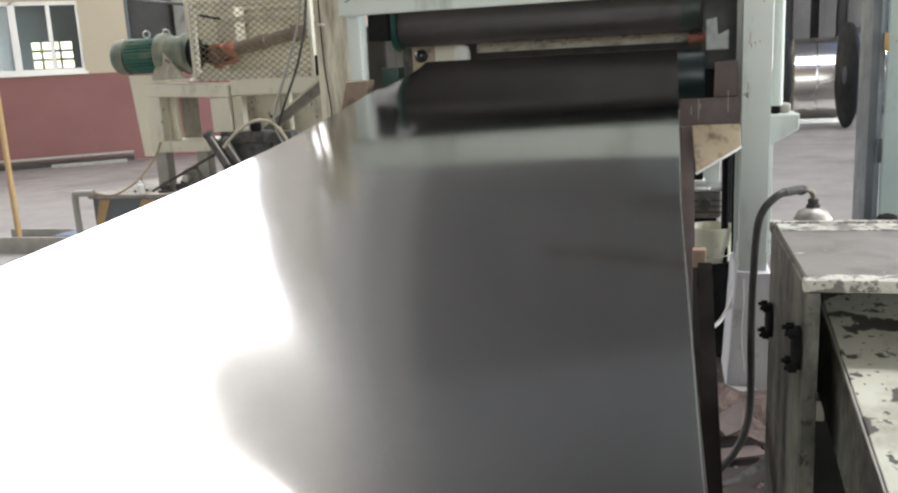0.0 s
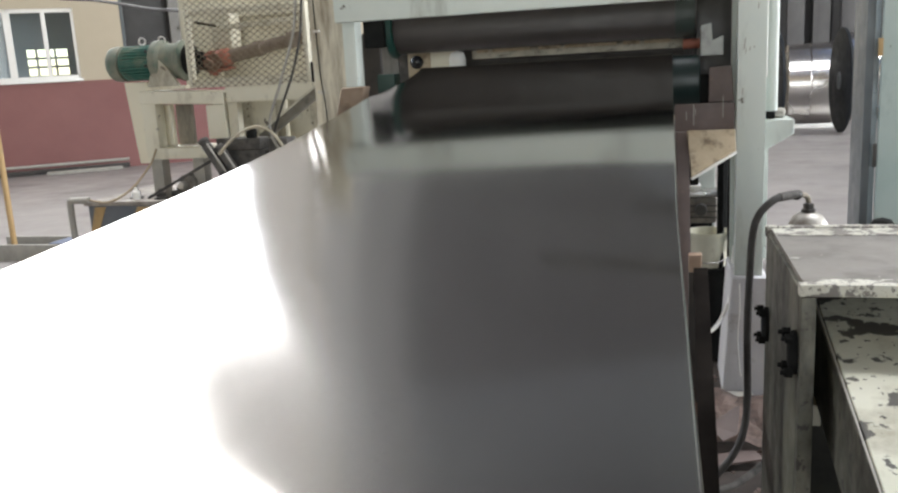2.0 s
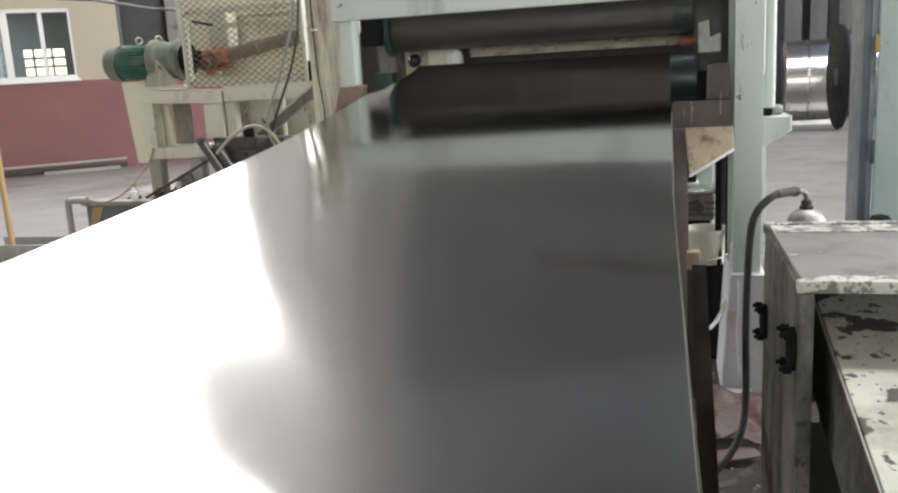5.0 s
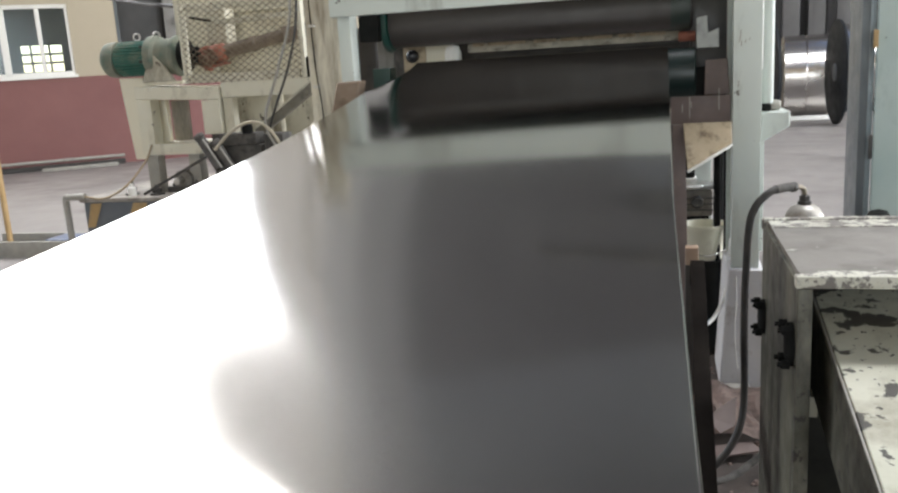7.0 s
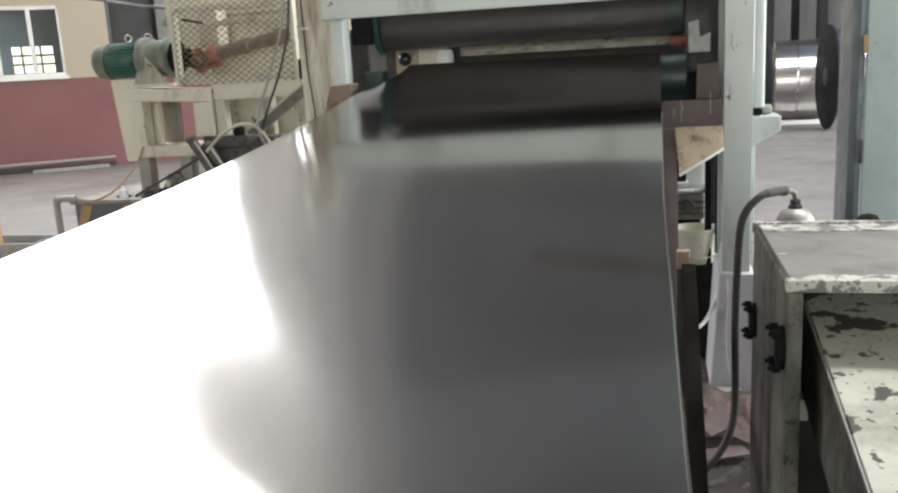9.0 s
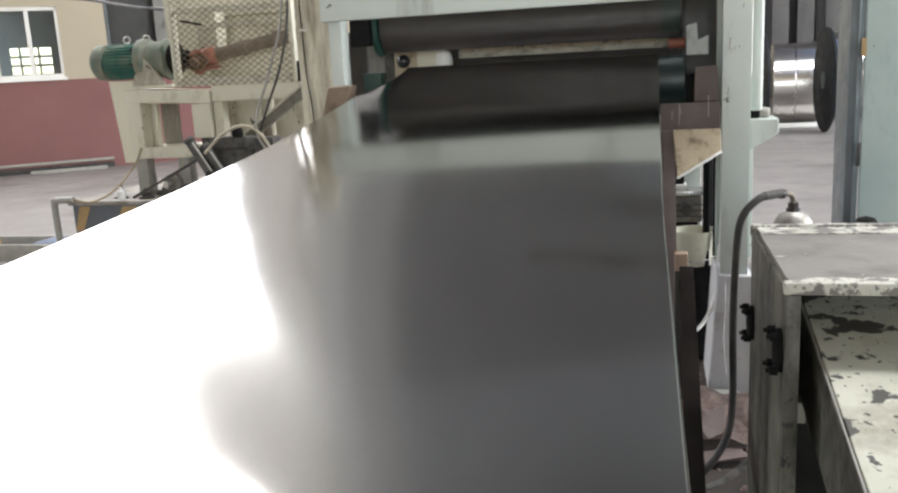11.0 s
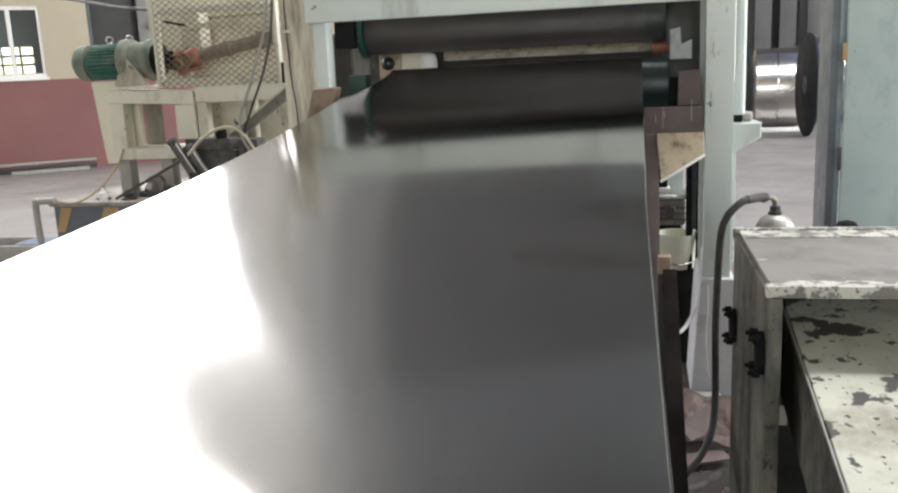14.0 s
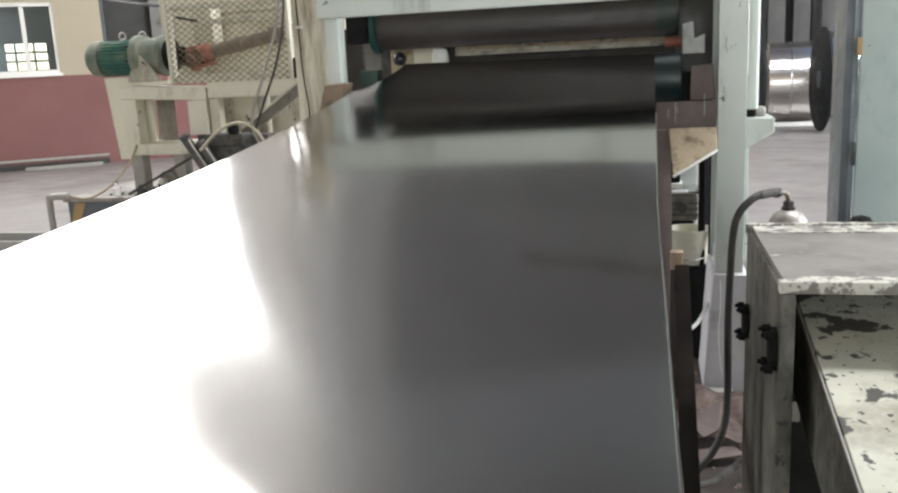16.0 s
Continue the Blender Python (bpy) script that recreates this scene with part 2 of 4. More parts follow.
def single(name, bm, material, base, label, category, group="", kind=""):
    """A thing that is one mesh."""
    bmesh.ops.translate(bm, verts=bm.verts, vec=-Vector(base))
    ob = part(name, bm, material)
    ob.location = base
    BASE[ob] = Vector(base)
    return tagged(ob, label, category, group, kind)


def B():
    return bmesh.new()


def bx(bm, x0, x1, y0, y1, z0, z1, bevel=0.004, m=None):
    r = bmesh.ops.create_cube(bm, size=1.0)
    vs = r["verts"]
    for v in vs:
        v.co = Vector((x0 + (v.co.x + 0.5) * (x1 - x0), y0 + (v.co.y + 0.5) * (y1 - y0), z0 + (v.co.z + 0.5) * (z1 - z0)))
    if m is not None:
        bmesh.ops.transform(bm, matrix=m, verts=vs)
    if bevel:
        es = list({e for v in vs for e in v.link_edges})
        bmesh.ops.bevel(bm, geom=es, offset=bevel, segments=2, affect="EDGES", profile=0.6)
    return bm


def bar(bm, p0, p1, w, d, bevel=0.003, up=(0, 0, 1)):
    """A beam of section w by d from p0 to p1."""
    p0, p1 = Vector(p0), Vector(p1)
    z = (p1 - p0).normalized()
    x = Vector(up).cross(z)
    if x.length < 1e-3:
        x = Vector((1, 0, 0)).cross(z)
    x.normalize()
    y = z.cross(x)
    m = Matrix((x, y, z)).transposed().to_4x4()
    m.translation = p0
    return bx(bm, -w / 2, w / 2, -d / 2, d / 2, 0, (p1 - p0).length, bevel, m)


def lathe(bm, p0, axis, profile, seg=28):
    """Turns a profile of (along, radius) about an axis through p0."""
    p0, z = Vector(p0), Vector(axis).normalized()
    x = z.orthogonal().normalized()
    y = z.cross(x)
    rings = []
    for a, r in profile:
        if r < 1e-5:
            rings.append([bm.verts.new(p0 + z * a)])
        else:
            rings.append([bm.verts.new(p0 + z * a + (x * math.cos(k * math.tau / seg) + y * math.sin(k * math.tau / seg)) * r) for k in range(seg)])
    for r0, r1 in zip(rings, rings[1:]):
        for k in range(seg):
            k2 = (k + 1) % seg
            if len(r0) == 1 and len(r1) > 1:
                bm.faces.new((r0[0], r1[k2], r1[k]))
            elif len(r1) == 1 and len(r0) > 1:
                bm.faces.new((r0[k], r0[k2], r1[0]))
            elif len(r0) > 1:
                bm.faces.new((r0[k], r0[k2], r1[k2], r1[k]))
    return bm


def rod(bm, p0, p1, r, seg=20, edge=0.15):
    p0, p1 = Vector(p0), Vector(p1)
    n, e = (p1 - p0).length, r * edge
    return lathe(bm, p0, p1 - p0, [(0, 0), (0, r - e), (e, r), (n - e, r), (n, r - e), (n, 0)], seg)


def tube(bm, pts, r, seg=10, steps=8):
    """A smooth pipe or cable through the points."""
    pts = [Vector(p) for p in pts]
    ext = [pts[0] * 2 - pts[1]] + pts + [pts[-1] * 2 - pts[-2]]
    line = []
    for i in range(1, len(ext) - 2):
        p0, p1, p2, p3 = ext[i - 1:i + 3]
        for k in range(steps):
            t = k / steps
            line.append(0.5 * (2 * p1 + (p2 - p0) * t + (2 * p0 - 5 * p1 + 4 * p2 - p3) * t * t + (3 * p1 - p0 - 3 * p2 + p3) * t ** 3))
    line.append(pts[-1])
    side, rings = None, []
    for i, p in enumerate(line):
        d = (line[min(i + 1, len(line) - 1)] - line[max(i - 1, 0)]).normalized()
        side = d.orthogonal().normalized() if side is None else (side - d * side.dot(d)).normalized()
        o = d.cross(side)
        rings.append([bm.verts.new(p + (side * math.cos(k * math.tau / seg) + o * math.sin(k * math.tau / seg)) * r) for k in range(seg)])
    for a, c in zip(rings, rings[1:]):
        for k in range(seg):
            bm.faces.new((a[k], a[(k + 1) % seg], c[(k + 1) % seg], c[k]))
    bm.faces.new(rings[0])
    bm.faces.new(rings[-1][::-1])
    return bm


def plate(bm, pts, thick, bevel=0.002):
    """A flat plate with the outline pts, thick metres along its normal."""
    vs = [bm.verts.new(p) for p in pts]
    f = bm.faces.new(vs)
    f.normal_update()
    nrm = f.normal.copy()
    r = bmesh.ops.extrude_face_region(bm, geom=[f])
    nv = [g for g in r["geom"] if isinstance(g, bmesh.types.BMVert)]
    bmesh.ops.translate(bm, verts=nv, vec=nrm * thick)
    if bevel:
        es = list({e for v in vs + nv for e in v.link_edges})
        bmesh.ops.bevel(bm, geom=es, offset=bevel, segments=1, affect="EDGES")
    return bm


def wall_bx(bm, s0, s1, o0, o1, z0, z1, bevel=0.0):
    """A box in the askew wall's own run, depth and height."""
    m = Matrix((U, N, Vector((0, 0, 1)))).transposed().to_4x4()
    m.translation = A
    return bx(bm, s0, s1, o0, o1, z0, z1, bevel, m)


def wall_plate(bm, outline, o0=0.0, thick=0.06):
    """A slab in the askew wall with the outline of (run, height) pairs."""
    vs = [bm.verts.new(on_wall(p, o0, z)) for p, z in outline]
    ws = [bm.verts.new(on_wall(p, o0 - thick, z)) for p, z in outline]
    bm.faces.new(vs)
    bm.faces.new(ws[::-1])
    for i in range(len(vs)):
        j = (i + 1) % len(vs)
        bm.faces.new((vs[i], ws[i], ws[j], vs[j]))
    return bm


# ---- the hall ----
single("floor", bx(B(), -34, 18, -12.5, 30, -0.3, 0.0, 0), CONCRETE, (0, 0, -0.3), "dusty grey concrete factory floor", "floor", kind="structure")

bm = B()
wall_bx(bm, -16, -1.2, -0.25, 0, 1.66, 5.1)
wall_bx(bm, -1.2, 1.25, -0.25, 0, 2.97, 5.1)
wall_bx(bm, 1.25, 2.05, -0.25, 0, 1.66, 5.1)
wall_bx(bm, 2.05, 3.4, -0.25, 0, 3.6, 5.1)
wall_bx(bm, 3.4, 5.0, -0.25, 0, 1.66, 4.2)
wall_bx(bm, 5.0, 22, -0.25, 0, 0, 4.2)
single("wall_side", bm, BEIGEWALL, (-11.5, 13.4, 0), "beige painted factory wall with a high glazed strip", "wall", kind="structure")
# unseen cladding, its gaps and graded bays shaped to light and shade the sheet's reflection
bm = B()
wall_plate(bm, [(3.4, 4.2), (5.46, 4.2), (5.46, 6.9), (6.05, 6.9), (6.05, 15.6), (5.6, 15.6), (5.0, 13.7), (3.7, 13.0), (3.15, 12.5), (3.0, 11.2), (3.1, 10.2), (3.4, 9.9), (5.1, 9.75), (3.72, 5.1), (3.4, 5.1)])
wall_bx(bm, -16, 6.05, -0.25, 0, 15.6, 16.0)
single("wall_side_upper", bm, UPPER, (-11.5, 13.4, 4), "unseen upper wall, cut and toned for the sheet's reflection", "wall", kind="structure")
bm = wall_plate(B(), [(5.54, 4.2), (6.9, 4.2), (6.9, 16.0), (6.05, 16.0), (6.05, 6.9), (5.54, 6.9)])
single("wall_side_bay", bm, UPPER2, (-7, 17, 4), "unseen upper wall bay, second tone of the reflected falloff", "wall", kind="structure")
single("wall_side_bay_2", wall_bx(B(), 6.9, 8.1, -0.25, 0, 4.2, 16.0), UPPER3, on_wall(7.5, 0, 4.2), "unseen upper wall bay, third tone of the reflected falloff", "wall", kind="structure")
single("wall_side_far", wall_bx(B(), 8.1, 22, -0.25, 0, 4.2, 11.5), GREYWALL, on_wall(15, 0, 4.2), "unseen upper wall, dark end of the reflected falloff", "wall", kind="structure")
single("wall_side_top", wall_bx(B(), 8.1, 22, -0.25, 0, 11.5, 16.0), UPPER4, on_wall(14, 0, 11.5), "unseen bluish wall top, lightened for the sheet's reflection", "wall", kind="structure")
single("wall_side_dado", wall_bx(B(), -16, 5.0, -0.25, 0.0, 0, 1.66), REDWALL, (-11.5, 13.4, 0), "oxblood red painted lower wall", "wall", kind="structure")

bm = B()
for k in range(105):
    x = -8 + k * 0.25
    bx(bm, x, x + 0.13, 24.0, 24.06, 0, 9.4, 0.01)
bx(bm, -9, 18, 24.06, 24.3, 0, 16.0, 0)
# out-of-view slab, paler than the wall so the sheet mirrors more light
single("wall_back_upper", bx(B(), -9, 18, 23.9, 24.0, 11.3, 15.8, 0), UPPER2, (4, 24, 11.3), "unseen upper far wall, lightened to brighten the sheet's reflection", "wall", kind="structure")
back = single("wall_back", bm, GREYWALL, (4, 24, 0), "dark grey ribbed cladding of the far wall", "wall", kind="structure")
# unseen walls and roof closing the hall, with gaps assumed for the fill lamps
bm = B()
bx(bm, 16, 16.3, -12.5, 24.3, 0, 2.4, 0)
bx(bm, 16, 16.3, -12.5, 24.3, 6.0, 16.0, 0)
single("wall_right", bm, BEIGEWALL, (16, 5, 0), "unseen beige wall, left open at the right fill lamp", "wall", kind="structure")
bm = B()
bx(bm, -34, -3.2, -12.5, -12.2, 0, 16.0, 0)
bx(bm, 6.2, 16.3, -12.5, -12.2, 0, 16.0, 0)
bx(bm, -3.2, 6.2, -12.5, -12.2, 6.0, 16.0, 0)
single("wall_rear", bm, BEIGEWALL, (0, -12.4, 0), "unseen beige wall, left open at the rear fill lamp", "wall", kind="structure")
bm = B()
bx(bm, -34, 4.9, -12.5, 30, 15.8, 16.0, 0)
bx(bm, 7.1, 18, -12.5, 30, 15.8, 16.0, 0)
single("ceiling", bm, CEIL, (0, 0, 15.8), "dark sheet-metal factory roof", "ceiling", kind="structure")

# ---- the running sheet ----
PIVOT = Vector((-0.62, 4.08, 1.395))


SLOPES = [(-3.0, 0.0), (0.7, 0.055), (1.5, 0.090), (2.16, 0.133), (2.7, 0.155), (3.35, 0.150), (3.65, 0.228), (4.0, 0.305)]
SHEET_Y = np.linspace(-3.0, 4.0, 701)


def eased(values, span):
    """A table along the line, smoothed over a span of metres."""
    k = np.hanning(2 * int(span * 50) + 3)
    n = len(k) // 2
    return np.convolve(np.pad(values, n, mode="reflect", reflect_type="odd"), k / k.sum(), mode="valid")


def slope_integral():
    sl = eased(np.interp(SHEET_Y, [p[0] for p in SLOPES], [p[1] for p in SLOPES]), 0.4)
    z = np.concatenate([[0], np.cumsum((sl[1:] + sl[:-1]) / 2 * 0.01)])
    return z - z[-1] + 1.511


SHEET_Z = slope_integral()
LIFT = eased(np.interp(SHEET_Y, [0.0, 1.4, 1.8, 2.3, 2.9], [0.053, 0.044, 0.032, 0.011, 0.0]), 0.5)
TWIST = eased(np.clip(SHEET_Y - 3.75, -1.4, 0.0), 0.35)
DROOP = eased(np.clip(SHEET_Y - 3.15, -1.05, 0.0), 0.35)
RISE = eased(np.clip(1.95 - SHEET_Y, 0.0, 1.3), 0.5)


MARGIN_Y = np.linspace(3.3, 4.0, 71)
MARGIN = np.sin(np.pi * np.clip((MARGIN_Y - 3.3) / 0.7, 0, 1) ** 2.47) ** 1.3


def along(table, y):
    return float(np.interp(y, SHEET_Y, table))


def sheet_height(x, y):
    """The sag of the sheet, with its far edge from the walkway lifted, and shallow buckles."""
    u = min(max(-x / 1.256, 0.0), 1.0)
    z = along(SHEET_Z, y) + along(LIFT, y) * u ** 1.25 + 0.026 * (x + 0.62) * along(TWIST, y)
    z += 0.0155 * (x + 1.25) * along(DROOP, y) + 0.036 * max(x + 0.7, 0.0) ** 2 * along(RISE, y)
    fade = 1.0 if y < 3.2 else max(0.0, (4.0 - y) / 0.8)
    z += 0.0022 * math.sin(3.3 * (y - 0.55)) * math.sin(2.6 * (x + 1.0)) * fade * fade * (3 - 2 * fade)
    if x < -1.093 and y > 3.3:
        # the margin sags before it climbs the roller
        e = min((-1.093 - x) / 0.152, 1.0)
        z -= 0.018 * e * e * (2 - e) * float(np.interp(y, MARGIN_Y, MARGIN))
    if x > -0.95 and y > 2.7:
        k, q = min((y - 2.7) / 0.95, 1.0), min(max((y - 3.65) / 0.35, 0.0), 1.0)
        z += 0.007 * ((x + 0.95) / 0.97) ** 1.3 * k * k * (3 - 2 * k) * (1 - q * q * (3 - 2 * q))
    return z


def running_sheet():
    x0, x1, nx = -1.256, 0.018, 96
    ys = [-6.0 + 0.25 * k for k in range(20)] + [-1.0 + 5.0 * k / 190 for k in range(191)]
    bm = B()
    lines = []
    for y in ys:
        x1 = 0.018 + 0.019 * min(max((2.2 - y) / 1.6, 0), 1)
        k = min(max((y - 3.55) / 0.45, 0), 1)
        x0 = -1.256 + 0.122 * k * k * (3 - 2 * k)
        lines.append([(x, y, sheet_height(x, y)) for x in [x0 + (x1 - x0) * i / nx for i in range(nx)] + [x1 - 0.0012, x1]])
        # rolled-over sheared edge
        roll = 0.0036 * min(max((3.4 - y) / 1.0, 0.12), 1.0)
        z = lines[-1][-1][2]
        lines[-1] += [(x1 + roll * math.sin(q), y, z - roll * (1 - math.cos(q))) for q in (0.4, 0.8, 1.2, 1.57)]
    x1 = 0.018
    r = 0.119
    a0 = 0.245
    for k in range(1, 13):
        a = -a0 + k * 0.12
        row = []
        for x in [x0 + (x1 - x0) * i / nx for i in range(nx)] + [x1 - 0.0012, x1]:
            row.append((x, 4.0 + r * (math.sin(a) + math.sin(a0)), sheet_height(x, 4.0) + r * (math.cos(a) - math.cos(a0))))
        q = row[-1]
        row += [(x1 + 0.0001 * j, q[1], q[2] - 0.0001 * j) for j in range(1, 5)]
        lines.append(row)
    nx += 5
    top = [[bm.verts.new(p) for p in ln] for ln in lines]
    low = [[bm.verts.new((p[0], p[1], p[2] - 0.0015)) for p in ln] for ln in lines]
    for g, flip in ((top, False), (low, True)):
        for a, c in zip(g, g[1:]):
            for i in range(nx):
                q = (a[i], a[i + 1], c[i + 1], c[i])
                bm.faces.new(q[::-1] if flip else q)
    for j in range(len(lines) - 1):
        for i in (0, nx):
            bm.faces.new((top[j][i], top[j + 1][i], low[j + 1][i], low[j][i]))
    for j in (0, len(lines) - 1):
        for i in range(nx):
            bm.faces.new((top[j][i], top[j][i + 1], low[j][i + 1], low[j][i]))
    return single("aluminium_sheet", bm, SHEET, PIVOT, "bright rolled aluminium sheet running into the rollers", "metal sheet")


sheet = running_sheet()


# ---- the roller machine ----
def roller_machine():
    t = thing("roller_machine", (-0.6, 4.2, 0), "mint-painted roller machine with dark rubber roller", "machine")
    right = part("column", bx(B(), 0.281, 0.397, 3.85, 3.87, 0.55, 2.9, 0.003), MINT, t)
    part("web", bx(B(), 0.30, 0.378, 3.87, 4.18, 0.55, 2.9, 0.003), MINT, right)
    part("rear_flange", bx(B(), 0.281, 0.445, 4.18, 4.20, 0.55, 2.9, 0.003), MINT, right)
    part("conduit", rod(B(), (0.428, 3.93, 1.255), (0.428, 3.93, 2.9), 0.024), MINT, right)
    for x, z, h in ((0.306, 1.515, 0.05), (0.313, 1.50, 0.022), (0.329, 1.512, 0.014), (0.346, 1.522, 0.008), (0.302, 1.33, 0.03), (0.36, 1.68, 0.02)):
        part("scratch", bar(B(), (x, 3.8495, z), (x + h * 0.12, 3.8495, z + h), 0.0022, 0.002, 0), RUST, right, "dark rusted scratch")
    part("light_tube", rod(B(), (0.399, 3.90, 1.40), (0.399, 3.90, 2.9), 0.007, 10), WHITE, right)
    part("left_housing", bx(B(), -1.665, -1.538, 4.62, 4.68, 0.0, 1.72, 0.008), DARK, t)
    part("rear_strip", bx(B(), -1.394, -1.315, 4.5, 4.53, 0.0, 1.66, 0.003), DUSTY, t)
    part("rear_panel", bx(B(), -1.488, -1.397, 4.5, 4.52, 0.0, 1.64, 0.003), surface("grimy_grey_panel", (0.17, 0.165, 0.155), (0.26, 0.255, 0.24), 6, 0.6, dirt=(0.08, 0.075, 0.065), dirt_at=0.5, run=0.2), t, "grimy grey rear panel")
    # plate added out of view to keep overhead light off the roller
    part("roller_shade", bx(B(), -1.33, 0.12, 4.03, 4.5, 1.90, 1.912, 0.003), BLACK, t)
    bm = bx(B(), -1.478, -1.415, 3.90, 4.0, 0.0, 1.87, 0.006)
    part("column", bm, MINT, t)
    part("pedestal", plate(plate(B(), [(0.235, 3.82, 0), (0.44, 3.82, 0), (0.415, 3.84, 0.55), (0.268, 3.84, 0.55)], -0.001, 0),
                           [(0.235, 3.82, 0), (0.44, 3.82, 0), (0.415, 3.82, 0.55), (0.268, 3.82, 0.55)], -0.40, 0.006), WHITEWASH, right, "whitewashed pedestal")
    part("beam", bx(B(), -1.475, 0.281, 3.80, 3.85, 1.735, 1.872, 0.008), MINT, t)
    # carried up out of view so the sheet mirrors dark behind the beam
    part("backing", bx(B(), -1.25, 0.30, 4.75, 4.78, 1.2, 2.14, 0.003), DARK, t)
    part("tie_rod", rod(B(), (-0.5, 3.95, 2.09), (0.29, 3.95, 2.02), 0.014), DUSTY, t)
    # upper roller
    bm = lathe(B(), (-1.30, 4.22, 1.70), (1, 0, 0), [(0, 0), (0, 0.105), (0.004, 0.112), (1.42, 0.112), (1.425, 0.105), (1.425, 0)], 48)
    roll = part("roller", bm, RUBBER_ROLL, t)
    part("flange", lathe(B(), (-1.335, 4.22, 1.70), (1, 0, 0), [(0, 0), (0, 0.128), (0.012, 0.132), (0.028, 0.124), (0.034, 0.112), (0.034, 0)], 40), TEAL, roll, "teal end flange")
    part("journal", rod(B(), (-1.37, 4.22, 1.70), (-1.33, 4.22, 1.70), 0.04), BLACK, roll)
    part("end_collar", lathe(B(), (0.03, 4.22, 1.70), (1, 0, 0), [(0, 0.10), (0.002, 0.1135), (0.085, 0.1135), (0.092, 0.108), (0.094, 0.06)], 48), surface("greenish_collar", (0.03, 0.042, 0.037), (0.05, 0.062, 0.055), 6, 0.45), roll, "greenish worn collar")
    part("end_plate", bx(B(), -1.355, -1.268, 4.0, 4.1, 1.30, 1.495, 0.006), surface("green_plate", (0.007, 0.035, 0.028), (0.013, 0.055, 0.044), 6, 0.5), t, "green end plate")
    part("bearing", bx(B(), -1.412, -1.314, 4.005, 4.06, 1.62, 1.79, 0.01), BLACK, t)
    # lower roller carrying the sheet
    bm = lathe(B(), (-1.29, 4.029, 1.3935), (1, 0, 0), [(0, 0), (0, 0.05), (0.2, 0.05), (0.2, 0.112), (0.204, 0.116), (1.32, 0.116), (1.33, 0.113), (1.42, 0.113), (1.425, 0.106), (1.425, 0)], 48)
    part("lower_roller", bm, surface("dark_teal_roll", (0.004, 0.014, 0.014), (0.010, 0.026, 0.025), 5, 0.4), t, "dark teal lower roller")
    part("bearing", bx(B(), 0.10, 0.185, 3.96, 4.12, 1.30, 1.42, 0.008), BLACK, t)
    part("housing", bx(B(), 0.125, 0.28, 4.2, 4.55, 1.2, 1.95, 0.008), DARK, t)
    # scraper bar with its red-ended pin and bracket
    bm = bx(B(), -0.955, 0.074, 4.33, 4.37, 1.545, 1.588, 0.003)
    scraper = part("scraper", bm, surface("crusted_bar", (0.36, 0.33, 0.26), (0.56, 0.52, 0.43), 9, 0.7, dirt=(0.03, 0.025, 0.02), dirt_at=0.5, run=2.0, bump=0.4), t, "crusted scraper bar")
    part("lip", bx(B(), -0.92, 0.074, 4.30, 4.325, 1.49, 1.532, 0.003), surface("caked_black", (0.02, 0.018, 0.016), (0.05, 0.045, 0.038), 16, 0.75, dirt=(0.16, 0.14, 0.11), dirt_at=0.58, bump=0.4), scraper)
    for x, w in ((-0.93, 0.06), (-0.85, 0.19), (-0.62, 0.11), (-0.49, 0.25), (-0.21, 0.08), (-0.11, 0.12)):
        part("crust", bx(B(), x, x + w, 4.322, 4.332, 1.574, 1.593, 0.003), OAK, scraper, "pale crust")
    part("pin", rod(B(), (0.066, 4.2, 1.558), (0.142, 4.2, 1.558), 0.023), ORANGE, scraper, "red-capped pin")
    part("bracket", plate(B(), [(0.14, 4.02, 1.50), (0.235, 4.02, 1.50), (0.235, 4.02, 1.585), (0.19, 4.02, 1.565), (0.185, 4.02, 1.64), (0.14, 4.02, 1.63)], -0.05, 0.004), surface("grimy_bracket", (0.33, 0.345, 0.335), (0.44, 0.455, 0.44), 8, 0.5, dirt=(0.2, 0.2, 0.19)), t, "pale grey notched bracket")
    part("shelf_bracket", plate(B(), [(0.40, 3.9, 1.087), (0.518, 3.9, 1.157), (0.518, 3.9, 1.22), (0.40, 3.9, 1.22)], -0.20, 0.005), MINT, right)
    return t


machine = roller_machine()


# ---- window and wall fittings ----
def side_window():
    w = thing("window_1", on_wall(0.5, 0, 1.66), "white-framed casement window over the red dado", "window", kind="structure")
    bm = B()
    for s0, s1 in ((-1.2, -1.1), (0.08, 0.20), (1.20, 1.27)):
        wall_bx(bm, s0, s1, -0.12, -0.02, 1.72, 2.97, 0.006)
    wall_bx(bm, -1.2, 1.27, -0.12, -0.02, 2.90, 2.97, 0.006)
    wall_bx(bm, -1.2, 1.27, -0.12, -0.02, 1.70, 1.77, 0.006)
    part("window_frame", bm, WHITE, w)
    part("sash", wall_bx(B(), 0.70, 0.775, -0.11, -0.03, 1.77, 2.90, 0.005), WHITE, w)
    part("window_sill", wall_bx(B(), -1.28, 1.29, -0.05, 0.05, 1.655, 1.71, 0.008), WHITE, w)
    for s0, s1 in ((-1.1, 0.08), (0.20, 0.70), (0.775, 1.20)):
        g = part("pane", wall_bx(B(), s0, s1, -0.075, -0.069, 1.77, 2.90), GLASS, w)
        g.visible_shadow = False


side_window()

# the neighbouring building close outside, with a grid of openings
bm = B()
wall_bx(bm, -4, 0.36, -1.25, -1.0, 0, 5)
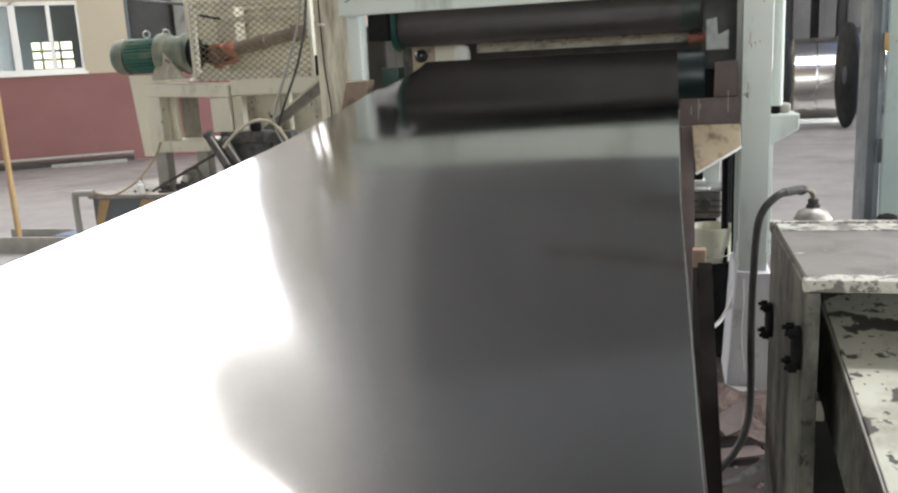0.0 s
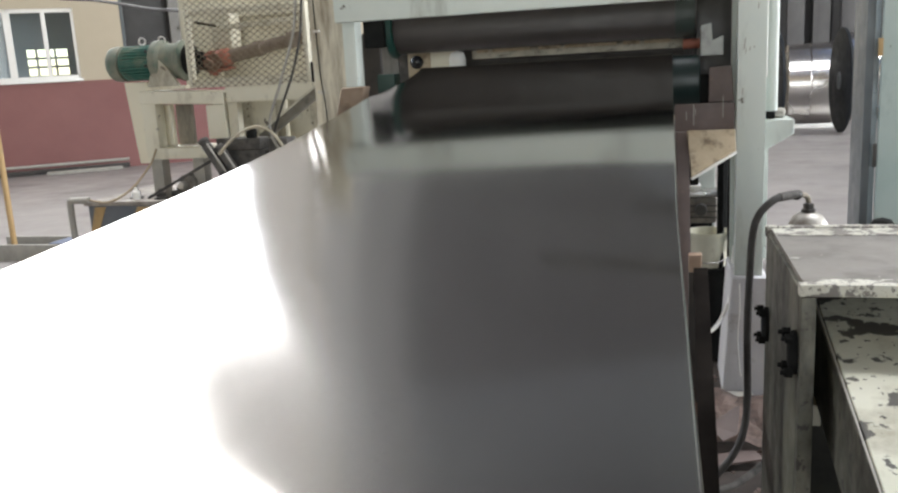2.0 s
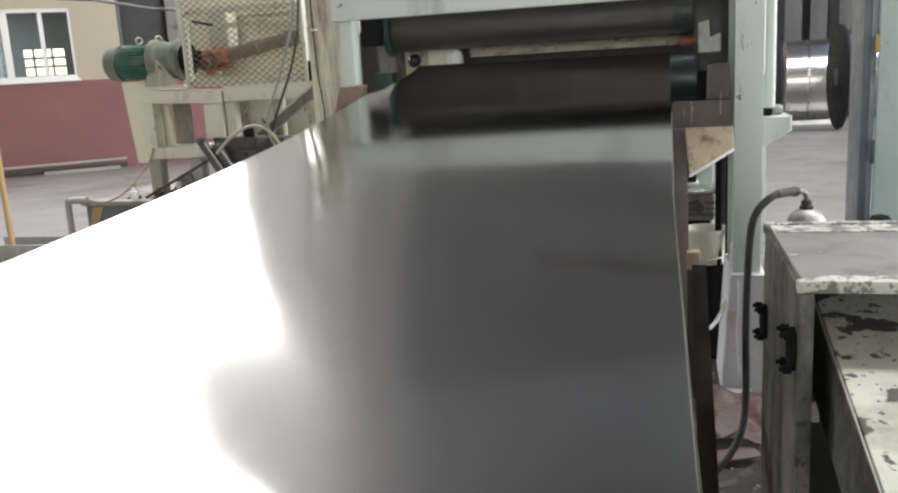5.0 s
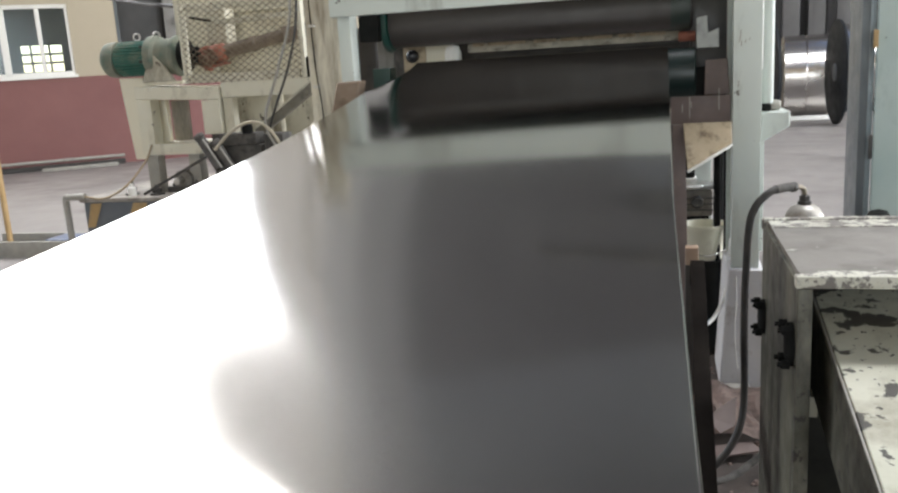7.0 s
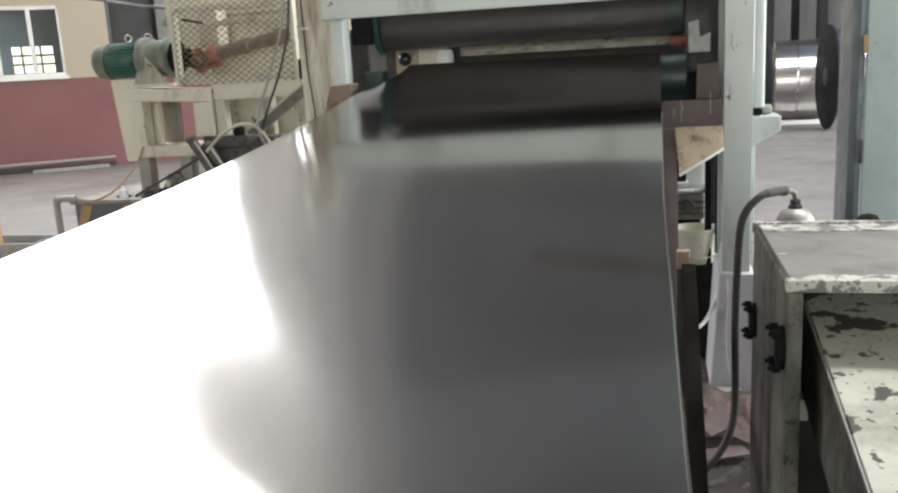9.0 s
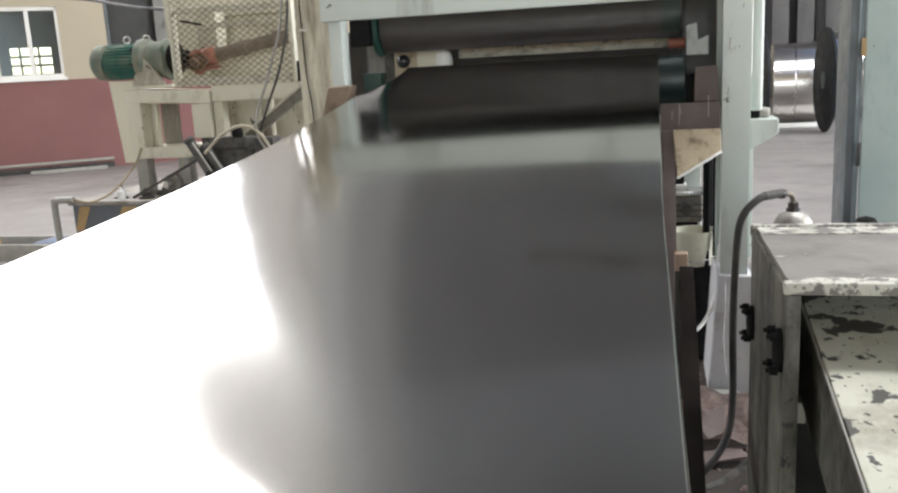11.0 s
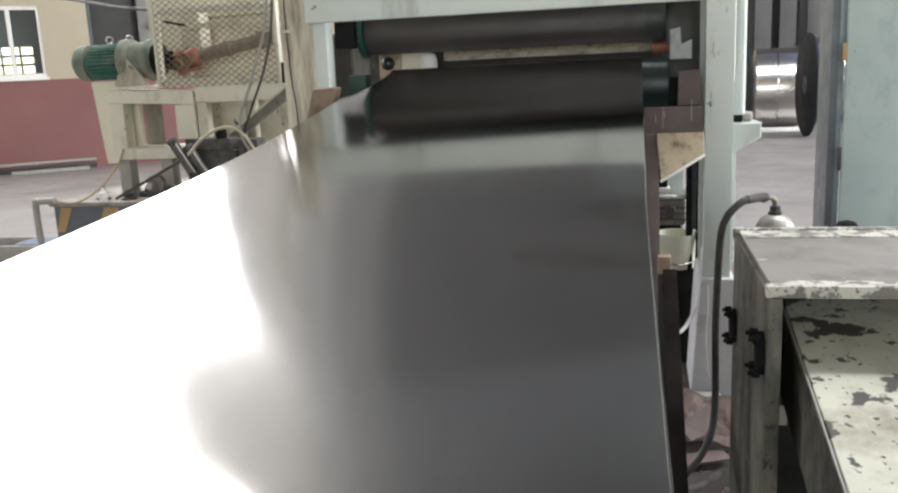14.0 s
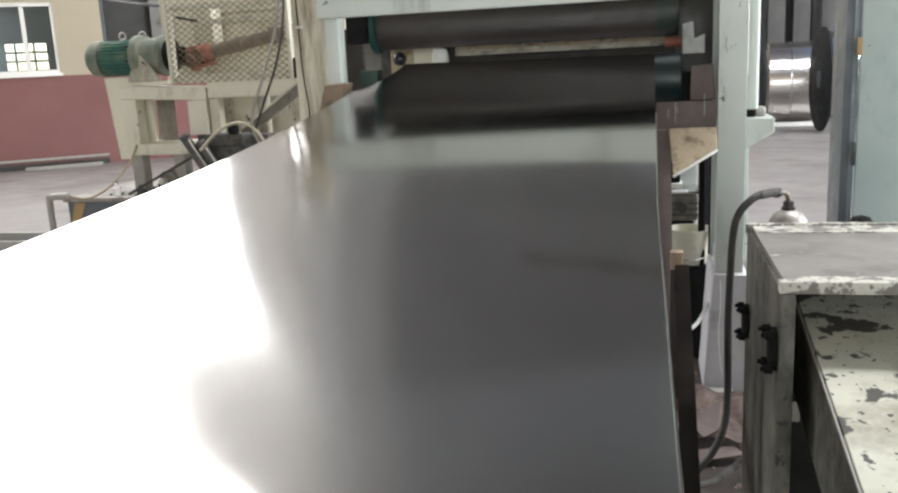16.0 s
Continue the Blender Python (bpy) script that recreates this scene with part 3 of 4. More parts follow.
wall_bx(bm, 1.08, 4, -1.25, -1.0, 0, 5)
wall_bx(bm, 0.36, 1.08, -1.25, -1.0, 0, 1.80)
wall_bx(bm, 0.36, 1.08, -1.25, -1.0, 2.30, 5)
for s in (0.53, 0.755, 0.86):
    wall_bx(bm, s - 0.02, s + 0.02, -1.2, -1.05, 1.80, 2.30)
for z in (1.965, 2.13):
    wall_bx(bm, 0.36, 1.08, -1.19, -1.06, z - 0.02, z + 0.02)
# grey raised to stand in for reflections and haze on the panes
single("outer_wall", bm, surface("glare_lifted_wall", (0.27, 0.31, 0.335), (0.34, 0.37, 0.39), 1, 0.7), on_wall(0, -1.2, 0),
       "grey neighbouring wall with a pierced grid, lightened for pane glare", "wall", kind="structure")

w = thing("window_2", on_wall(2.85, 0, 1.66), "dark grimed window with grey steel posts", "window", kind="structure")
part("pane", wall_bx(B(), 2.04, 3.41, -0.2, -0.14, 1.66, 3.6, 0.006), surface("grimed_glazing", (0.026, 0.026, 0.027), (0.05, 0.049, 0.049), 1.5, 0.45), w)
part("post", wall_bx(B(), 2.052, 2.11, -0.10, 0.004, 1.664, 3.6, 0.006), BLUEGREY, w)
GREYPOST = surface("dull_grey_post", (0.17, 0.165, 0.155), (0.24, 0.23, 0.215), 4, 0.6, dirt=(0.10, 0.095, 0.09), dirt_at=0.52, run=0.2)
part("post", wall_bx(B(), 2.93, 3.13, -0.10, 0.05, 1.71, 3.6, 0.01), GREYPOST, w, "dull grey steel post")
part("brace", bar(B(), on_wall(3.08, 0.10, 2.55), on_wall(3.5, 0.10, 2.98), 0.10, 0.05), GREYPOST, w, "grey diagonal brace")
part("window_sill", wall_bx(B(), 2.055, 3.45, -0.10, 0.03, 1.655, 1.70, 0.006), BLUEGREY, w)

single("wall_pipe", tube(B(), [on_wall(s, 0.14, 0.16) for s in (-8, -4, 0, 1.9)], 0.03), HOSEGREY, on_wall(-2, 0.14, 0), "grey pipe along the foot of the wall", "pipe")
single("skirting_beam", wall_bx(B(), -8, 1.9, 0.0, 0.09, 0.0, 0.09, 0.006), DARK, on_wall(-3, 0, 0), "dark steel channel at the wall's foot", "channel")
single("floor_batten", wall_bx(B(), 0.45, 1.75, 0.35, 0.45, 0.0, 0.06, 0.01), HOSEGREY, on_wall(1, 0.4, 0), "pale batten lying on the floor by the wall", "batten")
single("overhead_pipe", tube(B(), [(-9.6, 12.6, 2.96), (-7.2, 10.2, 2.62), (-5.0, 7.9, 2.25), (-4.55, 7.5, 2.19), (-4.2, 7.2, 2.14)], 0.018), GREYWALL, (-7, 10.2, 2.55), "grey overhead conduit pipe above the drive", "pipe")


# ---- drive beside the machine ----
def drive_platform():
    t = thing("drive_platform", (-2.7, 5.2, 0), "dusty steel platform with hazard-striped front", "platform")
    part("top", bx(B(), -3.64, -1.75, 4.72, 5.9, 0.765, 0.79, 0.004), surface("dusty_plate", (0.28, 0.25, 0.22), (0.38, 0.345, 0.305), 6, 0.7, dirt=(0.13, 0.115, 0.10), dirt_at=0.46), t)
    part("front", bx(B(), -3.62, -1.78, 4.74, 4.77, 0.0, 0.765, 0.003), SLATE, t)
    part("side", bx(B(), -3.62, -3.59, 4.77, 5.88, 0.0, 0.765, 0.003), SLATE, t)
    for k in range(8):
        x = -3.74 + k * 0.26
        pts = [(x + 0.10, 4.7395, 0.5), (x + 0.20, 4.7395, 0.5), (x + 0.32, 4.7395, 0.755), (x + 0.22, 4.7395, 0.755)]
        if k == 0:
            pts = [(-3.615, 4.7395, 0.6), (-3.56, 4.7395, 0.6), (-3.49, 4.7395, 0.755), (-3.57, 4.7395, 0.755)]
        part("stripe", plate(B(), pts, 0.004, 0), YELLOW, t, "faded yellow hazard stripe")
    return t


drive_platform()


def drive_stand():
    t = thing("drive_stand", (-2.9, 5.1, 0.79), "cream-painted welded steel stand under the drive", "stand")
    part("upright_plate", plate(B(), [(-3.465, 5.06, 1.528), (-3.29, 5.06, 1.528), (-3.27, 5.06, 0.995), (-3.415, 5.06, 0.995)], 0.05, 0.004), PALE, t)
    part("top_beam", plate(B(), [(-3.285, 4.94, 1.468), (-2.69, 4.94, 1.442), (-2.69, 4.94, 1.362), (-3.285, 4.94, 1.388)], 0.34, 0.005), STANDPAINT, t)
    part("rear_top_beam", bx(B(), -2.685, -2.06, 4.96, 5.24, 1.372, 1.468, 0.006), STANDPAINT, t)
    part("leg", bx(B(), -3.285, -3.185, 4.95, 5.05, 1.04, 1.386, 0.005), STANDPAINT, t)
    part("leg", bx(B(), -2.825, -2.70, 4.95, 5.05, 1.15, 1.362, 0.005), STANDPAINT, t)
    part("web", bx(B(), -3.262, -3.165, 5.10, 5.14, 1.10, 1.372, 0.004), PALE, t)
    # grey-brown stands in for shade on this inner web
    part("web", bx(B(), -3.20, -3.085, 5.21, 5.25, 1.10, 1.365, 0.004), surface("shaded_web", (0.20, 0.18, 0.15), (0.30, 0.27, 0.225), 7, 0.7, dirt=(0.09, 0.08, 0.065), dirt_at=0.5, run=0.3), t, "inner web plate, coloured darker for the shade inside the stand")
    part("bottom_beam", bx(B(), -3.24, -2.86, 4.94, 5.28, 1.03, 1.10, 0.006), STANDPAINT, t)
    part("foot", bx(B(), -3.27, -3.19, 4.96, 5.05, 0.79, 1.03, 0.004), HOSEGREY, t)
    part("foot", bx(B(), -2.98, -2.90, 4.98, 5.07, 0.79, 1.03, 0.004), HOSEGREY, t)
    part("foot", bx(B(), -2.79, -2.73, 4.97, 5.04, 0.79, 1.15, 0.004), DARK, t)
    part("rear_leg", bx(B(), -2.69, -2.625, 4.98, 5.05, 0.79, 1.37, 0.004), CREAM, t)
    part("rear_leg", bx(B(), -2.47, -2.41, 5.2, 5.27, 0.79, 1.37, 0.004), CREAM, t)
    part("brace", bar(B(), (-2.425, 4.9, 1.15), (-2.025, 4.9, 1.42), 0.06, 0.05), surface("olive_channel", (0.13, 0.12, 0.095), (0.22, 0.205, 0.165), 7, 0.6, dirt=(0.05, 0.045, 0.04), dirt_at=0.52), t, "olive-grey diagonal channel")
    part("brace_lip", bar(B(), (-2.425, 4.868, 1.185), (-2.025, 4.868, 1.455), 0.008, 0.012), CREAM, t)
    part("panel", bx(B(), -2.88, -1.98, 5.36, 5.39, 0.95, 1.40, 0.004), CREAM, t)
    return t


drive_stand()


def motor():
    t = thing("electric_motor", (-3.25, 5.08, 1.47), "green finned electric motor with dusty gear flange", "motor")
    c = Vector((0, 5.08, 1.648))
    ax = Vector((1, 0, 0))
    at = lambda x: Vector((x, c.y, c.z))
    body = part("body", lathe(B(), at(-3.46), ax, [(0, 0.0), (0, 0.092), (0.215, 0.092), (0.225, 0.0)], 40), GREEN, t)
    for k in range(30):
        a = k * math.tau / 30
        m = Matrix.Translation(at(-3.44)) @ Matrix.Rotation(a, 4, "X")
        part("fin", bx(B(), 0, 0.185, -0.0028, 0.0028, 0.088, 0.112, 0.0, m), GREEN, body)
    part("fan_cover", lathe(B(), at(-3.555), ax, [(0, 0), (0.0, 0.05), (0.012, 0.088), (0.03, 0.108), (0.055, 0.114), (0.10, 0.114), (0.10, 0.0)], 40), GREENGREY, t, "dusty domed fan cover")
    gear = part("gear_flange", lathe(B(), at(-3.25), ax, [(0, 0), (0, 0.105), (0.015, 0.135), (0.06, 0.138), (0.075, 0.115), (0.16, 0.112), (0.175, 0.128), (0.20, 0.13), (0.21, 0.11), (0.21, 0)], 40), GREENGREY, t)
    for k in range(8):
        a = k * math.tau / 8 + 0.2
        p = at(-3.262) + Vector((0, math.cos(a), math.sin(a))) * 0.122
        part("bolt", rod(B(), p, p + ax * 0.014, 0.009, 6), DARK, gear)
    part("coupling", lathe(B(), at(-3.035), ax, [(0, 0), (0, 0.10), (0.025, 0.10), (0.03, 0.06), (0.09, 0.05), (0.09, 0)], 32), BLACK, t)
    part("foot", bx(B(), -3.27, -3.02, 4.97, 5.2, 1.47, 1.492, 0.005), PALE, t, "dusty pale foot plate")
    part("bracket", plate(B(), [(-3.265, 4.965, 1.492), (-3.055, 4.965, 1.492), (-3.12, 4.965, 1.60), (-3.165, 4.965, 1.66), (-3.205, 4.965, 1.66)], -0.03, 0.004), CREAM, t, "dusty flared bracket")
    part("terminal_box", bx(B(), -3.40, -3.27, 5.16, 5.25, 1.60, 1.72, 0.008), GREEN, t)
    for x in (-3.33, -3.20):
        ring = B()
        pts = [at(x) + Vector((0.022 * math.cos(a), 0, 0.135 + 0.022 * math.sin(a))) for a in [i * math.tau / 14 for i in range(15)]]
        tube(ring, pts, 0.0055, 6, 1)
        part("lifting_eye", ring, STEEL, t)
    t.scale = (1.10, 1.0, 1.0)
    t.location.x += 0.032
    return t


motor()


def shaft_cage():
    t = thing("shaft_guard", (-2.55, 5.1, 1.455), "cream wire-mesh guard cage round the drive shaft", "guard cage")
    x0, x1, y0, y1, z0, z1 = -2.905, -2.115, 4.97, 5.34, 1.47, 1.95
    for x, y in ((x0, y0), (x1, y0), (x0, y1), (x1, y1)):
        part("post", bx(B(), x - 0.017, x + 0.017, y - 0.024, y + 0.024, z0, z1, 0.004), STANDPAINT, t)
    for y in (y0, y1):
        part("rail", bx(B(), x0 + 0.026, x1 - 0.026, y - 0.018, y + 0.018, z0, z0 + 0.052, 0.004), STANDPAINT, t)
        part("rail", bx(B(), x0 + 0.026, x1 - 0.026, y - 0.018, y + 0.018, z1 - 0.04, z1, 0.004), STANDPAINT, t)
    part("inner_rail", bar(B(), (-2.84, 5.16, 1.84), (-2.12, 5.16, 1.86), 0.02, 0.035), CREAM, t)
    part("back_panel", bx(B(), x0 - 0.28, x1, y1 + 0.022, y1 + 0.03, z0, z1 + 0.25, 0.002), PALE, t)
    part("slot", bx(B(), x1 + 0.02, x1 + 0.045, 4.955, 4.99, z0, z0 + 0.12, 0.003), BLACK, t)
    part("inner_box", bx(B(), -2.86, -2.72, 5.18, 5.32, 1.66, 1.93, 0.012), CREAM, t)
    bm = B()
    pitch, y = 0.052, y0 - 0.028
    w, h = x1 - x0, z1 + 0.09 - z0
    slope = 0.72
    k = -h / slope
    while k < w:
        for sgn in (1, -1):
            a = max(0.0, k)
            e = min(w, k + h / slope)
            if e > a:
                za, ze = (a - k) * slope, (e - k) * slope
                if sgn < 0:
                    za, ze = h - za, h - ze
                p, q = Vector((x0 + a, y, z0 + za)), Vector((x0 + e, y - 0.002 * sgn, z0 + ze))
                lathe(bm, p, q - p, [(0, 0.0021), ((q - p).length, 0.0021)], 5)
        k += pitch
    part("wire_mesh", bm, WIRE, t)
    part("stay_rod", rod(B(), (-2.88, 5.02, 1.875), (-2.75, 5.05, 1.845), 0.008), BLACK, t)
    return t


shaft_cage()


def drive_shaft():
    t = thing("drive_shaft", (-2.5, 5.18, 1.7), "rusty cardan shaft with red-oxide joints", "shaft")
    a, e = Vector((-2.90, 5.14, 1.625)), Vector((-1.95, 5.2, 1.805))
    d = (e - a).normalized()
    n = (e - a).length
    part("tube", lathe(B(), a + d * 0.16, d, [(0, 0), (0, 0.040), (0.02, 0.044), (0.20, 0.044), (0.205, 0.049), (0.24, 0.049), (0.245, 0.041), (0.42, 0.040), (0.43, 0.054), (0.47, 0.054), (0.48, 0.041), (n - 0.16, 0.041), (n - 0.16, 0)], 24),
         surface("grimy_shaft", (0.13, 0.10, 0.075), (0.22, 0.175, 0.135), 12, 0.7, dirt=(0.07, 0.05, 0.04), dirt_at=0.52, bump=0.4), t)
    j = part("joint", lathe(B(), a - d * 0.02, d, [(0, 0), (0, 0.045), (0.02, 0.062), (0.07, 0.066), (0.10, 0.05), (0.13, 0.062), (0.19, 0.058), (0.21, 0.044), (0.21, 0)], 18), ORANGE, t, "red-oxide universal joint")
    part("yoke", rod(B(), a + Vector((0.06, -0.08, -0.01)), a + Vector((0.06, 0.08, -0.01)), 0.03, 16), RUST, j)
    part("yoke", rod(B(), a + Vector((0.05, 0, -0.08)), a + Vector((0.07, 0, 0.075)), 0.03, 16), ORANGE, j)
    for sg in (1, -1):
        part("fork", plate(B(), [a + Vector((-0.02, 0.055 * sg, 0.04)), a + Vector((0.11, 0.055 * sg, 0.055)), a + Vector((0.15, 0.055 * sg, 0.0)), a + Vector((0.09, 0.055 * sg, -0.06)), a + Vector((-0.02, 0.055 * sg, -0.04))], 0.018, 0.004), RUST, j)
        part("fork", plate(B(), [a + Vector((0.04, -0.04, 0.07 * sg)), a + Vector((0.04, 0.04, 0.07 * sg)), a + Vector((0.20, 0.035, 0.045 * sg)), a + Vector((0.20, -0.035, 0.045 * sg))], 0.016 * sg, 0.004), ORANGE, j)
    for yy, zz in ((-0.075, 0.03), (-0.075, -0.035)):
        part("bolt", rod(B(), a + Vector((0.03, yy - 0.012, zz)), a + Vector((0.03, yy + 0.02, zz)), 0.012, 6), BLACK, j)
    part("hub", lathe(B(), a - d * 0.02 - Vector((0.11, 0, 0.0)), (1, 0, 0), [(0, 0), (0, 0.04), (0.1, 0.04), (0.11, 0)], 20), DARK, t)
    return t


drive_shaft()

POSTPAINT = surface("streaked_ivory_paint", (0.60, 0.56, 0.45), (0.70, 0.66, 0.54), 8, 0.55, dirt=(0.20, 0.155, 0.105), dirt_at=0.43, run=0.14,
                    chip=(0.16, 0.12, 0.085), chip_at=0.69, chip_scale=26, bump=0.2)
t = thing("upright_post", (-1.6, 4.05, 0), "scuffed cream steel upright beside the rollers", "post")
part("flange", bx(B(), -1.655, -1.515, 4.02, 4.045, 0, 2.06, 0.004), POSTPAINT, t)
part("web", bx(B(), -1.625, -1.60, 4.045, 4.16, 0, 2.06, 0.003), POSTPAINT, t)
part("angle", bx(B(), -1.70, -1.668, 4.05, 4.08, 0, 2.06, 0.003), POSTPAINT, t)
part("conduit", tube(B(), [(-1.668, 4.03, 2.06), (-1.664, 4.025, 1.9), (-1.66, 4.022, 1.72), (-1.648, 4.008, 1.5), (-1.63, 4.006, 1.30), (-1.63, 4.006, 0.9)], 0.003, 6), BLACK, t, "thin black conduit")
for z in (1.71, 1.42):
    part("clip", bx(B(), -1.672, -1.635, 4.012, 4.02, z, z + 0.012, 0.001), STEEL, t)

single("pipe_stub", tube(B(), [(-3.70, 4.68, 0.0), (-3.70, 4.68, 0.40), (-3.705, 4.68, 0.77), (-3.68, 4.68, 0.805), (-3.56, 4.68, 0.81)], 0.021, 12), HOSEGREY, (-3.7, 4.68, 0),
       "grey bent conduit pipe at the platform", "pipe")
single("motor_cable", tube(B(), [(-3.57, 4.68, 0.81), (-3.45, 4.72, 0.79), (-3.33, 4.8, 0.86), (-3.24, 4.9, 1.0), (-3.2, 4.93, 1.1)], 0.007, 8), surface("dusty_cable", (0.32, 0.25, 0.16), (0.40, 0.33, 0.23), 9, 0.65), (-3.5, 4.7, 0.79), "dusty yellowish cable rising to the stand", "cable")
single("hanging_cable", tube(B(), [(-1.92, 4.45, 2.6), (-1.93, 4.42, 1.87), (-2.03, 4.4, 1.52), (-2.13, 4.4, 1.27), (-2.10, 4.42, 1.12), (-2.02, 4.5, 1.0)], 0.008, 8), HOSEGREY, (-2, 4.4, 1.2), "grey cable hanging down beside the upright", "cable", "hanging cables")
single("hanging_cable", tube(B(), [(-1.86, 4.46, 2.6), (-1.895, 4.42, 1.87), (-1.95, 4.4, 1.58), (-2.06, 4.4, 1.33), (-2.12, 4.42, 1.2), (-2.16, 4.5, 1.05)], 0.007, 8), DARK, (-1.9, 4.4, 1.2), "dark cable hanging down beside the upright", "cable", "hanging cables")
single("air_hose", tube(B(), [(-2.46, 4.4, 1.10), (-2.36, 4.4, 1.19), (-2.24, 4.4, 1.245), (-2.14, 4.4, 1.225), (-2.08, 4.42, 1.14), (-2.06, 4.5, 1.0)], 0.009, 8), surface("yellowed_hose", (0.45, 0.40, 0.30), (0.55, 0.50, 0.39), 9, 0.55), (-2.3, 4.4, 1.1), "pale looped air hose", "hose")


def valve_cluster():
    t = thing("air_valve_unit", (-2.45, 4.75, 0.79), "oily dark pneumatic valve and cylinder unit", "valve unit")
    part("body", bx(B(), -2.62, -2.30, 4.66, 4.86, 0.79, 1.10, 0.012), DUSTY, t)
    part("manifold", bx(B(), -2.56, -2.32, 4.64, 4.76, 1.10, 1.17, 0.01), DUSTY, t)
    for x, z in ((-2.60, 1.09), (-2.50, 1.05)):
        c = part("cylinder", rod(B(), (x - 0.07, 4.62, z + 0.06), (x + 0.05, 4.60, z - 0.12), 0.029), DUSTY, t)
        part("cap", rod(B(), (x - 0.085, 4.621, z + 0.082), (x - 0.07, 4.62, z + 0.06), 0.033), DUSTY, c)
        part("tie_bar", rod(B(), (x - 0.03, 4.575, z + 0.06), (x + 0.085, 4.56, z - 0.11), 0.006, 8), HOSEGREY, c)
    part("lever", bar(B(), (-3.12, 4.66, 0.82), (-2.62, 4.66, 1.06), 0.016, 0.016), DARK, t)
    part("knob", lathe(B(), (-2.37, 4.64, 1.17), (0, 0, 1), [(0, 0), (0, 0.03), (0.02, 0.034), (0.05, 0.03), (0.06, 0)], 16), BLACK, t)
    part("junction", bx(B(), -2.28, -2.16, 4.66, 4.8, 0.79, 1.16, 0.01), DUSTY, t)
    return t


valve_cluster()


def bearing_unit(x, y, label):
    t = thing("plummer_bearing", (x, y, 0.79), label, "bearing", "bearings on the platform")
    part("base", bx(B(), x - 0.11, x + 0.11, y - 0.05, y + 0.05, 0.79, 0.825, 0.006), DUSTY, t)
    part("housing", lathe(B(), (x, y - 0.045, 0.865), (0, 1, 0), [(0, 0), (0, 0.05), (0.01, 0.062), (0.08, 0.062), (0.09, 0.05), (0.09, 0)], 24), surface("dusty_casting", (0.16, 0.145, 0.125), (0.27, 0.25, 0.22), 14, 0.7, dirt=(0.06, 0.055, 0.045), dirt_at=0.5, bump=0.3), t, "dusty cast housing")
    for dx in (-0.08, 0.08):
        part("bolt", lathe(B(), (x + dx, y, 0.825), (0, 0, 1), [(0, 0), (0, 0.016), (0.014, 0.016), (0.016, 0.009), (0.032, 0.009), (0.034, 0)], 6), DARK, t)
    part("shaft_stub", rod(B(), (x, y - 0.11, 0.865), (x, y - 0.045, 0.865), 0.024, 16), STEEL, t, "bright worn shaft end")
    return t


bearing_unit(-3.02, 4.98, "dusty cast bearing on the drive platform")
bearing_unit(-2.68, 5.12, "dusty cast bearing behind the stand's legs")
for x, y, r, hgt in ((-3.34, 4.86, 0.028, 0.07), (-3.14, 4.83, 0.03, 0.05), (-2.86, 4.84, 0.032, 0.06)):
    single("anchor_bolt", lathe(lathe(B(), (x, y, 0.79), (0, 0, 1), [(0, 0), (0, r * 1.6), (0.012, r * 1.6), (0.014, 0)], 16),
                                (x, y, 0.804), (0, 0, 1), [(0, 0), (0, r), (hgt * 0.5, r), (hgt * 0.55, r * 0.5), (hgt, r * 0.5), (hgt, 0)], 6), DARK,
           (x, y, 0.79), "greasy dark anchor bolt on the platform", "bolt", "platform bolts")
single("grease_can", lathe(B(), (-3.30, 4.80, 0.79), (0, 0, 1), [(0, 0), (0, 0.026), (0.05, 0.026), (0.06, 0.012), (0.08, 0.01), (0.08, 0)], 16), WHITE, (-3.3, 4.8, 0.79), "small white can on the platform", "can")

single("marker_pole", rod(B(), (-5.80, 6.5, 0), (-5.80, 6.5, 1.75), 0.026, 14), YELLOW, (-5.8, 6.5, 0), "faded orange-yellow standing pole", "pole")


def trough():
    t = thing("low_trough", (-5.6, 6.6, 0), "low blue and grey steel trough on the floor", "trough")
    part("front", bx(B(), -6.2, -4.95, 6.45, 6.48, 0, 0.15, 0.004), HOSEGREY, t)
    part("back", bx(B(), -6.2, -4.95, 6.85, 6.88, 0, 0.15, 0.004), HOSEGREY, t)
    part("base", bx(B(), -6.2, -4.95, 6.48, 6.85, 0, 0.03, 0.003), SLATE, t)
    part("tarpaulin", bx(B(), -5.45, -5.05, 6.5, 6.8, 0.03, 0.16, 0.03), surface("blue_sheeting", (0.08, 0.11, 0.19), (0.12, 0.15, 0.23), 8, 0.6), t, "blue crumpled sheeting")
    return t


trough()


